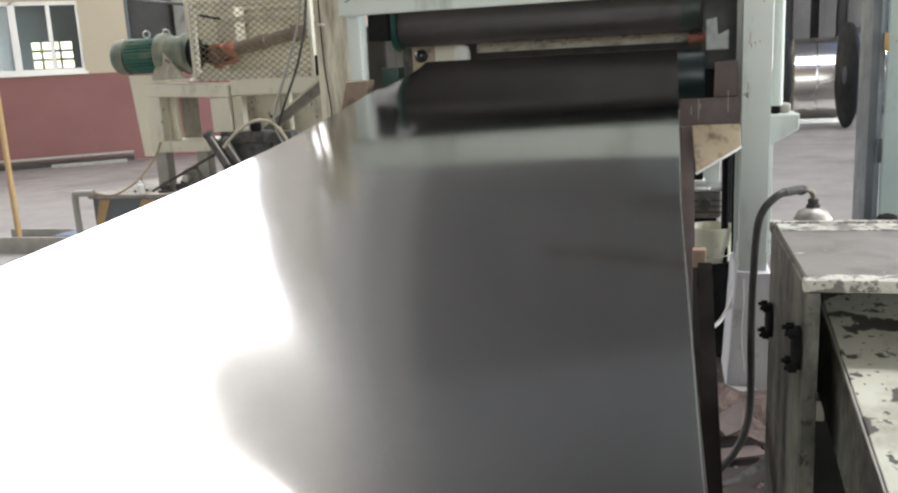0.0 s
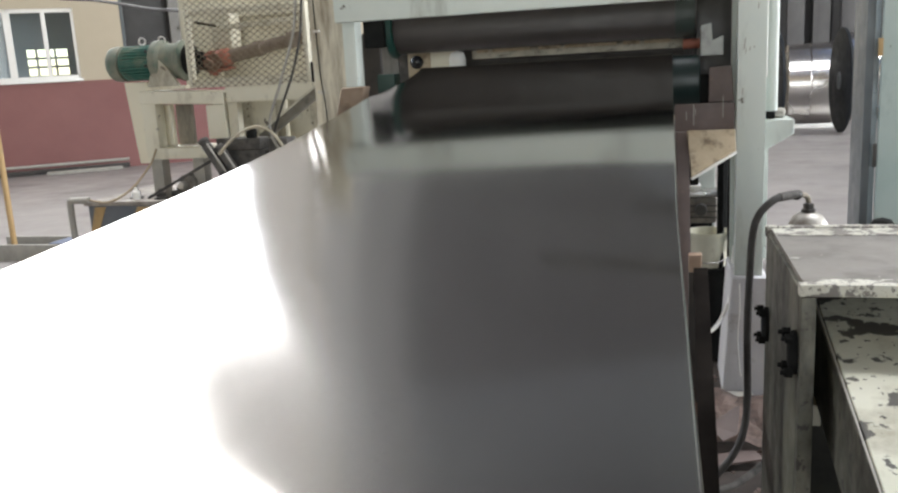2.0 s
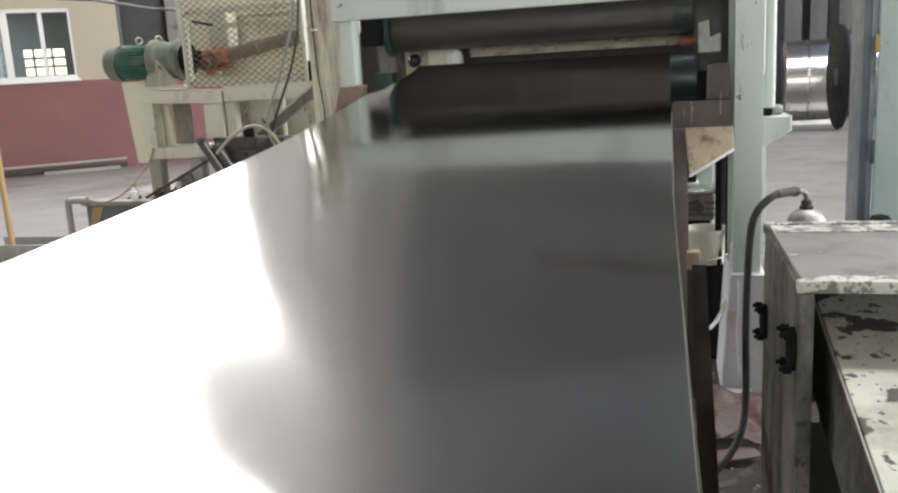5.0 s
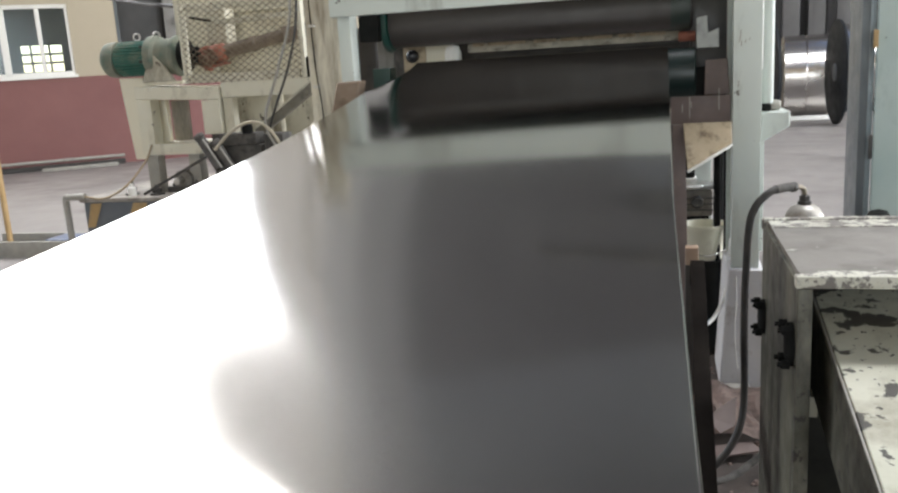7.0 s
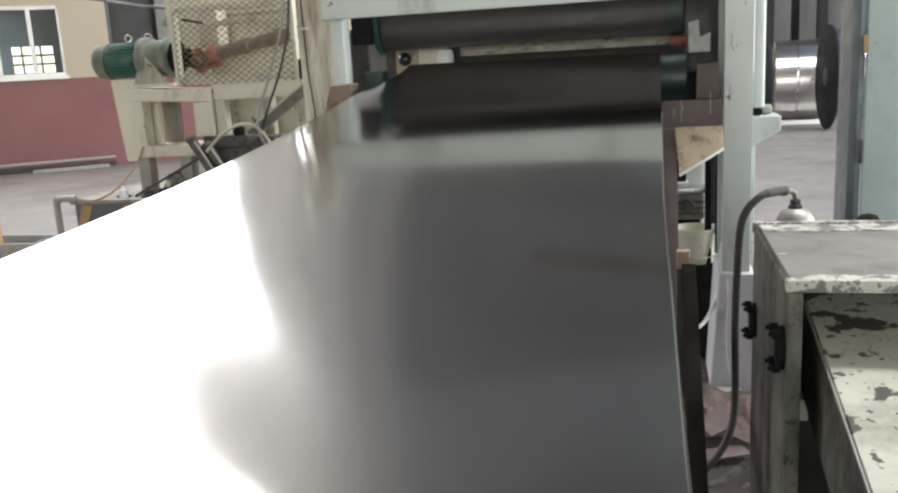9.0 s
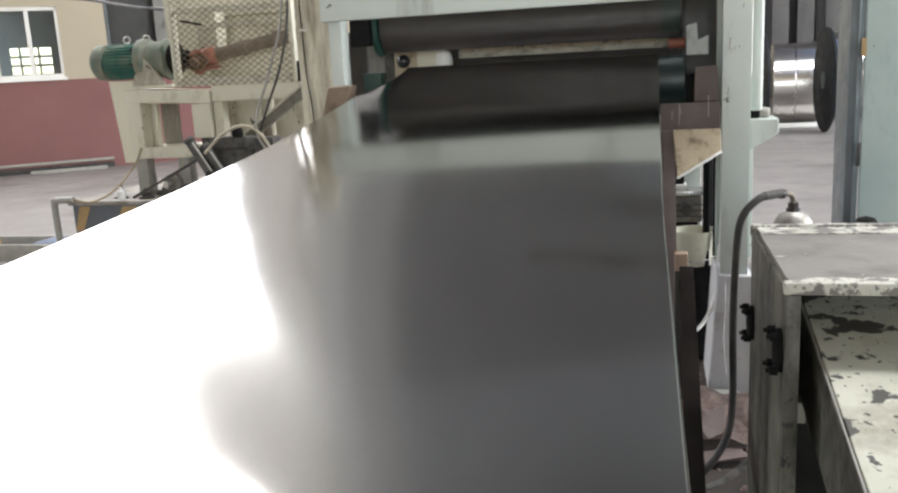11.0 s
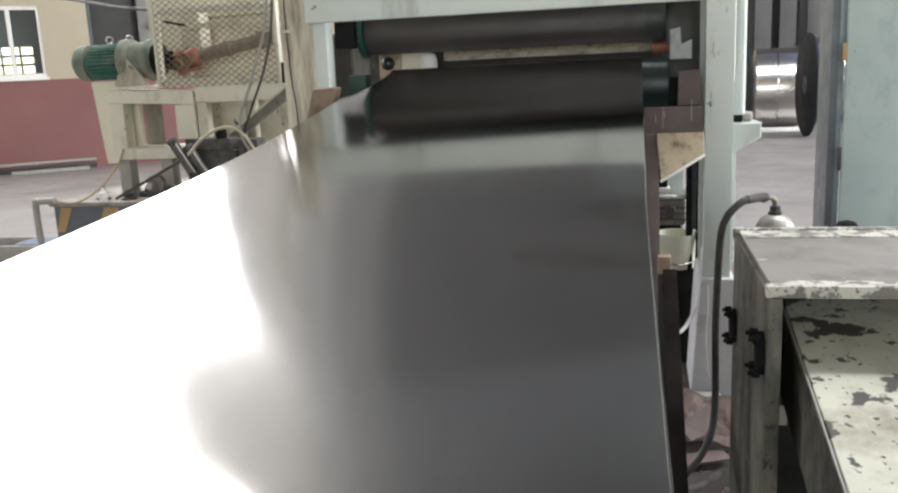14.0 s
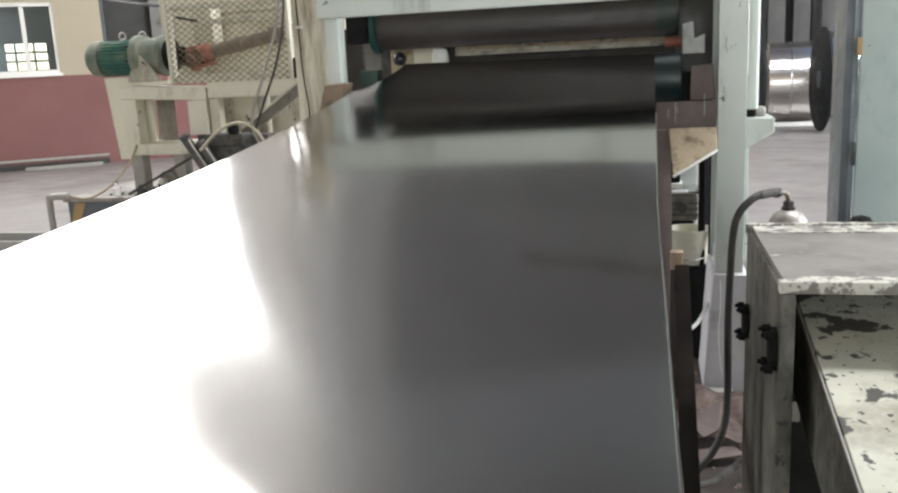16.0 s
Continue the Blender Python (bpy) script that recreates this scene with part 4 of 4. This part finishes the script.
# ---- beside the rollers ----
def drip_tray():
    t = thing("drip_tray", (0.15, 3.9, 0), "brown steel drip tray under the roller's end", "tray")
    part("front", bx(B(), 0.028, 0.274, 3.86, 3.88, 1.185, 1.302, 0.003), BROWNPL, t)
    part("upstand", plate(B(), [(0.168, 3.885, 1.303), (0.272, 3.885, 1.303), (0.262, 3.885, 1.455), (0.172, 3.885, 1.45)], -0.02, 0.003), BROWNPL, t)
    part("stem", bar(B(), (0.058, 3.86, 1.184), (0.076, 3.80, 0.0), 0.055, 0.03), BROWNPL, t)
    part("apron", plate(B(), [(0.078, 3.84, 1.184), (0.274, 3.84, 1.184), (0.276, 3.80, 1.10), (0.094, 3.72, 1.0)], -0.018, 0.003), OAK, t, "crusted pale apron")
    part("crust", plate(B(), [(0.08, 3.8375, 1.182), (0.272, 3.8375, 1.182), (0.272, 3.832, 1.150), (0.19, 3.829, 1.155), (0.12, 3.832, 1.146), (0.082, 3.83, 1.152)], 0.004, 0.001), surface("dried_crust", (0.22, 0.20, 0.155), (0.36, 0.33, 0.265), 18, 0.8, dirt=(0.10, 0.085, 0.06), dirt_at=0.48, bump=0.5), t, "dried grey-brown crust")
    part("apron_edge", bar(B(), (0.094, 3.715, 0.998), (0.278, 3.795, 1.098), 0.012, 0.012), WHITE, t)
    for x, z0, z1 in ((0.105, 1.21, 1.30), (0.112, 1.255, 1.28), (0.225, 1.24, 1.33), (0.075, 1.235, 1.27)):
        part("drip", bx(B(), x, x + 0.0028, 3.857, 3.861, z0, z1, 0), HOSEGREY, t, "pale dried drip")
    return t


drip_tray()

RAILSTEEL = surface("dark_brown_steel", (0.010, 0.008, 0.007), (0.017, 0.014, 0.012), 5, 0.8, spec=0.04)


def sloping_rail():
    t = thing("sloping_rail", (0.11, 2.4, 0), "dark brown sloping steel rail under the sheet", "rail")
    a, e, n = Vector((0.118, 3.30, 0.665)), Vector((0.10, 1.50, 0.045)), Vector((0, -0.326, 0.945))
    part("web", bar(B(), a - n * 0.007, e - n * 0.007, 0.046, 0.096), RAILSTEEL, t)
    part("cap_plate", bar(B(), a + n * 0.049, e + n * 0.049, 0.052, 0.012), RAILSTEEL, t)
    part("end_plate", bar(B(), a + Vector((0, 0.007, 0.002)), a + Vector((0, 0.001, 0)), 0.05, 0.108, 0.001), RAILSTEEL, t)
    return t


sloping_rail()
single("rail_post", bar(B(), (0.108, 3.66, 0.0), (0.108, 3.66, 0.615), 0.05, 0.05), DARK, (0.108, 3.66, 0), "dark steel post under the sheet's edge", "post")
single("wood_block", bx(B(), 0.083, 0.136, 3.63, 3.69, 0.615, 0.69, 0.005), surface("raw_wood", (0.36, 0.25, 0.18), (0.46, 0.34, 0.25), 6, 0.7), (0.11, 3.66, 0.615), "orange-brown wooden block on a dark steel post", "wood block")

bm = B()
lathe(bm, (0.19, 4.34, 0.02), (0, 0, 1), [(0, 0), (0, 0.105), (0.46, 0.108), (0.465, 0.10), (0.465, 0)], 28)
single("oil_drum", bm, BLACK, (0.19, 4.34, 0.0), "black oily drum beside the column", "drum")
t = thing("bucket", (0.19, 4.34, 0.485), "grubby cream plastic bucket on the drum", "bucket")
part("body", lathe(B(), (0.19, 4.34, 0.485), (0, 0, 1), [(0, 0), (0, 0.088), (0.155, 0.108), (0.157, 0.112), (0.172, 0.112), (0.172, 0.104), (0.02, 0.084), (0.02, 0)], 32),
     surface("cream_plastic", (0.62, 0.60, 0.48), (0.70, 0.68, 0.56), 5, 0.5, dirt=(0.25, 0.22, 0.15), dirt_at=0.55), t)
part("handle", tube(B(), [(0.08, 4.33, 0.63), (0.09, 4.25, 0.55), (0.19, 4.21, 0.52), (0.29, 4.25, 0.55), (0.30, 4.33, 0.63)], 0.003, 6), STEEL, t)

single("back_post", bx(B(), 0.13, 0.235, 4.62, 4.72, 0, 1.2, 0.005), MINT, (0.18, 4.67, 0), "mint-painted post behind the tray", "post")
for x, y, r in ((0.245, 4.28, 0.017), (0.288, 4.26, 0.014), (0.268, 4.45, 0.02)):
    single("riser_pipe", rod(B(), (x, y, 0.0), (x, y, 1.19), r, 14), BLACK, (x, y, 0), "black vertical riser pipe by the column", "pipe", "riser pipes")


def pump():
    t = thing("small_pump", (0.17, 4.55, 0.66), "greasy grey pump under the tray", "pump")
    part("body", bx(B(), 0.07, 0.24, 4.5, 4.66, 0.66, 0.80, 0.02), surface("greasy_casting", (0.13, 0.115, 0.095), (0.23, 0.205, 0.175), 12, 0.55, dirt=(0.05, 0.042, 0.035), dirt_at=0.48, bump=0.4), t)
    for z in (0.69, 0.72, 0.75):
        part("rib", bx(B(), 0.066, 0.244, 4.494, 4.5, z, z + 0.009, 0.002), DUSTY, t)
    part("lid", bx(B(), 0.06, 0.26, 4.49, 4.68, 0.80, 0.825, 0.006), STEEL, t)
    part("pipe", rod(B(), (0.16, 4.5, 0.74), (0.16, 4.44, 0.74), 0.03), DARK, t)
    part("pedestal", bx(B(), 0.09, 0.22, 4.52, 4.64, 0.0, 0.66, 0.01), BLACK, t)
    part("upper_block", bx(B(), 0.07, 0.15, 4.5, 4.6, 0.86, 0.97, 0.01), BLACK, t)
    part("plate", bx(B(), 0.06, 0.16, 4.46, 4.6, 0.845, 0.86, 0.003), WHITE, t)
    return t


pump()

single("drain_hose", tube(B(), [(0.30, 4.14, 0.62), (0.285, 4.05, 0.50), (0.262, 3.9, 0.42), (0.21, 3.8, 0.34), (0.15, 3.75, 0.30)], 0.009, 8), WHITE, (0.25, 3.9, 0.3), "thin white hose bending round the pedestal", "hose")
single("pedestal_cord", tube(B(), [(0.30, 3.815, 0.52), (0.302, 3.812, 0.40), (0.296, 3.812, 0.28), (0.305, 3.81, 0.15), (0.312, 3.81, 0.10)], 0.003, 6), WHITE, (0.3, 3.81, 0.1), "thin white cord along the pedestal", "cord")


# ---- cabinet beside the line ----
def cabinet():
    t = thing("machine_cabinet", (0.55, 2.2, 0), "oily grey-green steel machine cabinet with chipped paint", "cabinet")
    part("top", bx(B(), 0.29, 1.25, 1.955, 2.605, 0.972, 0.998, 0.003), BOXTOP, t, "worn grey top plate")
    part("paint_strip", bx(B(), 0.292, 1.248, 2.50, 2.598, 0.9985, 1.0, 0), FLAKED, t, "flaking pale paint along the back")
    part("paint_strip", bx(B(), 0.292, 1.248, 1.962, 2.0, 0.9985, 1.0, 0), FLAKED, t, "flaking pale paint along the front")
    rim = B()
    bx(rim, 0.276, 1.25, 2.600, 2.635, 0.972, 1.004, 0.004)
    part("rim", rim, FLAKED, t, "flaking pale rim")
    part("rim", bx(B(), 0.276, 1.25, 1.93, 1.96, 0.976, 1.004, 0.004), FLAKED, t, "flaking pale rim")
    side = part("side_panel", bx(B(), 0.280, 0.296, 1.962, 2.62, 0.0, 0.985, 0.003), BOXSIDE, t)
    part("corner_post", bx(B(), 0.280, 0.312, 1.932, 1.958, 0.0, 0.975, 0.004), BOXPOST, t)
    # near-black colour paints the shade inside the hollow cabinet
    inside = surface("shaded_inside", (0.018, 0.017, 0.013), (0.035, 0.033, 0.026), 5, 0.5, dirt=(0.008, 0.008, 0.007), dirt_at=0.5)
    part("back_panel", bx(B(), 0.297, 1.24, 2.59, 2.61, 0.0, 0.954, 0.003), inside, t, "back panel coloured dark for the shade under the chute")
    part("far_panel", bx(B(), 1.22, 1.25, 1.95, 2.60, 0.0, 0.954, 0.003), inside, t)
    for y, z in ((2.54, 0.728), (1.985, 0.832)):
        fl = part("flange", lathe(B(), (0.281, y, z), (-1, 0, 0), [(0, 0), (0, 0.052), (0.010, 0.052), (0.014, 0.046), (0.019, 0.03), (0.019, 0)], 28), BLACK, side, "oily black bearing flange")
        for v in fl.data.vertices:
            v.co.y = (y - BASE[t].y) + (v.co.y - (y - BASE[t].y)) * 0.72
    for y, z in ((2.54, 0.728), (1.985, 0.832)):
        for dy, dz in ((-0.026, 0.04), (0.026, 0.04), (-0.026, -0.04), (0.026, -0.04)):
            part("flange_bolt", lathe(B(), (0.270, y + dy, z + dz), (-1, 0, 0), [(0, 0), (0, 0.012), (0.017, 0.012), (0.019, 0.006), (0.026, 0.006), (0.026, 0)], 6), BLACK, side)
    # sloping plate with its deep cheek
    part("chute", plate(B(), [(0.36, 2.56, 0.942), (1.2, 2.56, 0.942), (1.2, 1.05, 0.648), (0.36, 1.05, 0.648)], -0.012, 0.002), BOXPAINT, t, "sloping plate with flaked pale paint")
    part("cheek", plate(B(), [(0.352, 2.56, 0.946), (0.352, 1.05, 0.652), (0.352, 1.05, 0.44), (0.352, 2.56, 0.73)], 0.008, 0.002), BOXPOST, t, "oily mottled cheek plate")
    part("chute_edge", bar(B(), (0.356, 2.56, 0.949), (0.356, 1.05, 0.655), 0.004, 0.003, 0), HOSEGREY, t, "edge rubbed to bare metal")
    part("strut", bar(B(), (0.40, 1.5, 0.0), (0.40, 1.5, 0.66), 0.05, 0.05), BOXSIDE, t)
    part("strut", bar(B(), (1.15, 1.15, 0.0), (1.15, 1.15, 0.65), 0.05, 0.05), BOXSIDE, t)
    part("crossbar", bx(B(), 0.30, 0.40, 2.35, 2.42, 0.50, 0.56, 0.004), CREAM, t)
    return t


cabinet()


def gas_bottle():
    t = thing("pressure_bottle", (0.452, 3.02, 0), "dull silver pressure bottle with domed top and hose", "gas bottle")
    part("bottle", lathe(B(), (0.452, 3.02, 0), (0, 0, 1), [(0, 0), (0, 0.062), (0.02, 0.066), (0.905, 0.066), (0.935, 0.061), (0.96, 0.047), (0.972, 0.03), (0.976, 0)], 36), surface("dull_silver", (0.42, 0.40, 0.37), (0.55, 0.53, 0.49), 12, 0.45, metal=0.5, dirt=(0.22, 0.18, 0.14), dirt_at=0.50), t)
    part("neck", lathe(B(), (0.452, 3.02, 0.97), (0, 0, 1), [(0, 0), (0, 0.022), (0.014, 0.022), (0.016, 0.017), (0.032, 0.017), (0.034, 0.013), (0.042, 0)], 8), DARK, t)
    part("elbow", tube(B(), [(0.452, 3.02, 1.005), (0.448, 3.017, 1.022), (0.435, 3.005, 1.034), (0.405, 2.985, 1.038)], 0.009, 10), surface("tarnished_brass", (0.25, 0.22, 0.18), (0.36, 0.32, 0.26), 14, 0.4, metal=0.7, dirt=(0.10, 0.085, 0.07), dirt_at=0.5), t)
    return t


gas_bottle()
t = thing("pressure_hose", (0.26, 2.9, 0), "black rubber pressure hose arching down to the floor", "hose")
part("hose", tube(B(), [(0.385, 2.96, 1.040), (0.345, 2.93, 1.037), (0.312, 2.91, 1.018), (0.284, 2.90, 0.985), (0.268, 2.90, 0.93), (0.260, 2.9, 0.80), (0.256, 2.9, 0.60), (0.259, 2.9, 0.35), (0.246, 2.88, 0.24), (0.21, 2.86, 0.16), (0.16, 2.84, 0.10), (0.10, 2.8, 0.05)], 0.0125, 14), HOSE, t)
part("sleeve", tube(B(), [(0.418, 2.99, 1.038), (0.40, 2.972, 1.040), (0.38, 2.956, 1.040), (0.35, 2.933, 1.038)], 0.0145, 14), DUSTY, t, "dusty dark hose sleeve")
part("clamp", lathe(B(), (0.413, 2.984, 1.038), (-1, -0.9, 0), [(0, 0.010), (0, 0.0165), (0.012, 0.0165), (0.012, 0.010)], 18), DARK, t, "dark hose clamp")
single("floor_hose", tube(B(), [(0.10, 2.78, 0.07), (0.20, 2.83, 0.06), (0.30, 2.92, 0.09), (0.36, 2.98, 0.12)], 0.012, 10), DUSTY, (0.2, 2.8, 0), "dusty grey hose lying across the scrap", "hose")

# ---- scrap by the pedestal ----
# dirt layer whose dark tone also paints shade on the floor
single("shaded_floor_grime", bx(B(), -1.3, 1.3, 1.2, 4.9, 0.002, 0.006, 0), SHADED_GRIME, (0.1, 3, 0.002), "brown dirt on the concrete, darkened for the shade under the line", "ground", kind="structure")
rng = random.Random(4)
scraps = [((0.18, 3.35, 0.05), 0.20, 0.12, -12, -20), ((0.22, 3.12, 0.04), 0.22, 0.12, -8, 15), ((0.12, 3.55, 0.05), 0.16, 0.10, 15, 80), ((0.45, 3.45, 0.04), 0.2, 0.15, 5, 10)]
tones = [surface("pinkish_scrap", (0.20, 0.14, 0.12), (0.30, 0.225, 0.195), 6, 0.6, dirt=(0.08, 0.06, 0.052), dirt_at=0.48), BROWNPL, RUST]
for k, (p, w, d, tilt, turn) in enumerate(scraps):
    bm = B()
    m = Matrix.Translation(p) @ pose(0, 0, 0, tilt, tilt * 0.6, turn)
    bx(bm, -w / 2, w / 2, -d / 2, d / 2, -0.004, 0.004, 0.002, m)
    bx(bm, -w / 2, -w / 2 + 0.006, -d / 2, d / 2, 0.0, 0.05, 0.001, m)
    low = min(v.co.z for v in bm.verts)
    bmesh.ops.translate(bm, verts=bm.verts, vec=(0, 0, 0.007 - low))
    single("scrap_plate", bm, tones[k % 3], (p[0], p[1], 0.006), "bent dirty scrap plate on the floor", "scrap", "scrap plates")


def creased_sheet():
    """A crumpled offcut leaning back against the pedestal, with a folded-over flap."""
    bm = B()
    n, m = 14, 10
    g = []
    for i in range(n + 1):
        u = i / n
        ln = []
        for k in range(m + 1):
            v = k / m
            crease = 0.030 * abs(math.sin(3.1 * u + 1.7 * v)) - 0.022 * abs(math.sin(5.3 * v - 2.1 * u + 0.6)) + 0.006 * math.sin(17 * u + 11 * v)
            ln.append(bm.verts.new((0.155 + 0.27 * u + 0.02 * math.sin(7 * v), 3.22 + 0.36 * v - 0.05 * u, 0.045 + 0.075 * v ** 1.3 + crease * 0.8)))
        g.append(ln)
    for a, c in zip(g, g[1:]):
        for k in range(m):
            bm.faces.new((a[k], c[k], c[k + 1], a[k + 1]))
    bmesh.ops.solidify(bm, geom=bm.faces[:], thickness=0.003)
    return bm


t = thing("scrap_sheet", (0.28, 3.4, 0.006), "crumpled pinkish-brown metal offcut by the pedestal", "scrap")
part("sheet", creased_sheet(), tones[0], t, "", False)
part("flap", plate(B(), [(0.15, 3.26, 0.10), (0.27, 3.34, 0.155), (0.255, 3.22, 0.085), (0.20, 3.18, 0.07)], 0.003, 0), BROWNPL, t, "folded brown flap")
bm = B()
for k in range(260):
    x, y, r = rng.uniform(0.05, 0.9), rng.uniform(1.6, 4.6), rng.uniform(0.005, 0.02)
    lathe(bm, (x, y, 0.004), (rng.uniform(-0.4, 0.4), rng.uniform(-0.4, 0.4), 1), [(0, 0), (0, r), (r * 0.8, r * 0.7), (r, 0)], 5)
single("rubble", bm, tones[0], (0.4, 3, 0.004), "crumbs of dirt and swarf on the floor", "rubble", kind="stuff")
single("concrete_ledge", bx(B(), 0.20, 0.36, 3.70, 3.80, 0.0, 0.035, 0.006), HOSEGREY, (0.28, 3.75, 0), "pale grey concrete ledge before the pedestal", "ledge")

# ---- the hall beyond ----
t = thing("portal_column", (1.4, 6.1, 0), "mint steel portal column with blue-grey edge", "column")
part("edge", bx(B(), 1.236, 1.285, 5.98, 6.35, 0, 3.4, 0.005), BLUEGREY, t)
part("web", bx(B(), 1.285, 1.325, 6.02, 6.30, 0, 3.4, 0.005), surface("bright_edge", (0.20, 0.24, 0.26), (0.34, 0.38, 0.40), 4, 0.35, metal=0.2, run=0.2, dirt=(0.1, 0.1, 0.1)), t)
part("face", bx(B(), 1.325, 1.85, 5.95, 6.0, 0, 3.4, 0.004), MINT2, t)
part("tag", bx(B(), 1.298, 1.325, 5.935, 5.95, 1.44, 1.55, 0.002), YELLOW, t, "small orange tag")
part("latch", bx(B(), 1.292, 1.315, 5.93, 5.95, 0.75, 0.90, 0.004), DARK, t, "dark latch")
t.location.x -= 0.035
single("black_handwheel", lathe(B(), (1.285, 5.72, 0.0), (0, 0, 1), [(0, 0), (0, 0.02), (0.39, 0.02), (0.39, 0.06), (0.42, 0.07), (0.45, 0.052), (0.465, 0)], 24), BLACK, (1.285, 5.72, 0), "black capped floor valve", "valve")


def coil(x, y, w, r):
    t = thing("metal_coil", (x, y, 0), "bright aluminium coil standing on the floor", "coil", "aluminium coils")
    for s0, s1 in ((0, 0.49), (0.495, 1.0)):
        part("wrap", lathe(B(), (x - w / 2 + w * s0, y, r), (1, -0.06, 0), [(0, 0.25), (0, r - 0.012), (0.012, r), (w * (s1 - s0) - 0.012, r), (w * (s1 - s0), r - 0.012), (w * (s1 - s0), 0.25), (0, 0.25)], 64), COIL, t)
    part("core", lathe(B(), (x - w / 2, y, r), (1, -0.06, 0), [(0, 0), (0.02, 0.25), (w - 0.02, 0.25), (w, 0)], 40), DARK, t)
    return t


coil(2.78, 19.1, 0.86, 0.82)
coil(4.35, 20.4, 1.3, 0.92)
for x, y in ((3.02, 17.0), (1.93, 17.1)):
    t = thing("reel_disc", (x, y, 0), "large dark steel reel disc standing upright", "reel disc", "reel discs")
    part("disc", lathe(B(), (x - 0.03, y, 0.935), (1, 0.03, 0), [(0, 0), (0, 0.9), (0.015, 0.93), (0.055, 0.93), (0.07, 0.9), (0.07, 0)], 72), surface("disc_steel", (0.009, 0.011, 0.014), (0.016, 0.019, 0.023), 2, 0.6, spec=0.25), t)
    part("hub", lathe(B(), (x - 0.03, y, 0.935), (-1, -0.03, 0), [(0, 0.16), (0.015, 0.15), (0.02, 0.07), (0.02, 0)], 30), SLATE, t)
single("coil_skid", bx(B(), 2.2, 3.3, 18.2, 18.5, 0, 0.07, 0.01), WHITE, (2.8, 18.3, 0), "pale skid on the floor before the coil", "skid")
PANEL = surface("grey_steel_panel", (0.085, 0.082, 0.083), (0.12, 0.115, 0.115), 1.2, 0.6, dirt=(0.06, 0.058, 0.058), dirt_at=0.5, run=0.1)
for k in range(12):
    x = 1.0 + k * 0.62
    part("panel", bx(B(), x, x + 0.40, 23.5 - 0.2 * (k % 2), 23.6 - 0.2 * (k % 2), 0.0, 6.0, 0.02), PANEL, back)
t = thing("bearing_block", (0.45, 3.98, 1.22), "small greasy bearing on the bracket", "bearing")
part("housing", bx(B(), 0.405, 0.445, 3.94, 4.05, 1.22, 1.252, 0.01), BLACK, t)
part("cap", lathe(B(), (0.447, 3.98, 1.243), (1, 0, 0), [(0, 0), (0, 0.020), (0.012, 0.0225), (0.034, 0.021), (0.042, 0.014), (0.042, 0)], 20), HOSEGREY, t, "worn grey bearing cap")
single("under_bracket_foot", bx(B(), 0.45, 0.55, 5.4, 5.5, 0, 0.9, 0.01), DARK, (0.5, 5.45, 0), "dark steel stub post behind the column", "post")
# small fittings seen between the rollers
t = thing("sensor_plate", (-1.17, 4.32, 1.44), "cream plate with round black sensor", "sensor")
part("plate", bx(B(), -1.295, -1.175, 4.33, 4.345, 1.44, 1.605, 0.004), OAK, t, "grimy tan plate")
part("cover", bx(B(), -1.172, -1.04, 4.322, 4.34, 1.44, 1.60, 0.004), PALE, t, "cream cover plate")
part("lens", lathe(B(), (-1.245, 4.33, 1.545), (0, -1, 0), [(0, 0), (0, 0.034), (0.012, 0.034), (0.022, 0.027), (0.03, 0.012), (0.032, 0)], 28), surface("smoked_lens", (0.02, 0.02, 0.022), (0.03, 0.03, 0.032), 9, 0.15), t, "glossy black lens")
single("white_cap", lathe(B(), (-1.02, 4.28, 1.50), (0, 0, 1), [(0, 0), (0, 0.042), (0.05, 0.042), (0.08, 0.032), (0.09, 0)], 24), WHITE, (-1.02, 4.28, 1.5), "rounded white plastic cap behind the sheet", "cap")
single("cover_board", plate(B(), [(-1.49, 3.80, 1.22), (-1.43, 3.80, 1.445), (-1.32, 3.80, 1.447), (-1.375, 3.80, 1.22)], -0.098, 0.006),
       surface("worn_board", (0.20, 0.145, 0.10), (0.29, 0.22, 0.165), 7, 0.75, dirt=(0.10, 0.07, 0.05), dirt_at=0.52), (-1.43, 3.85, 1.22), "worn brown board fixed beside the rollers", "board")


# ---- what moves ----
def motions():
    # the sheet lifts and sinks about the lower roller with each turn of the reel
    rows = []
    for k in range(33):
        t = k * 0.5
        beat = math.cos(math.tau * (t - 1.1) / 3.7)
        rows.append((t, Matrix.Translation(PIVOT) @ Matrix.Rotation(radians(-0.18 * beat), 4, "X") @ Matrix.Rotation(radians(0.29 * beat), 4, "Y")))
    walk(sheet, rows)


motions()
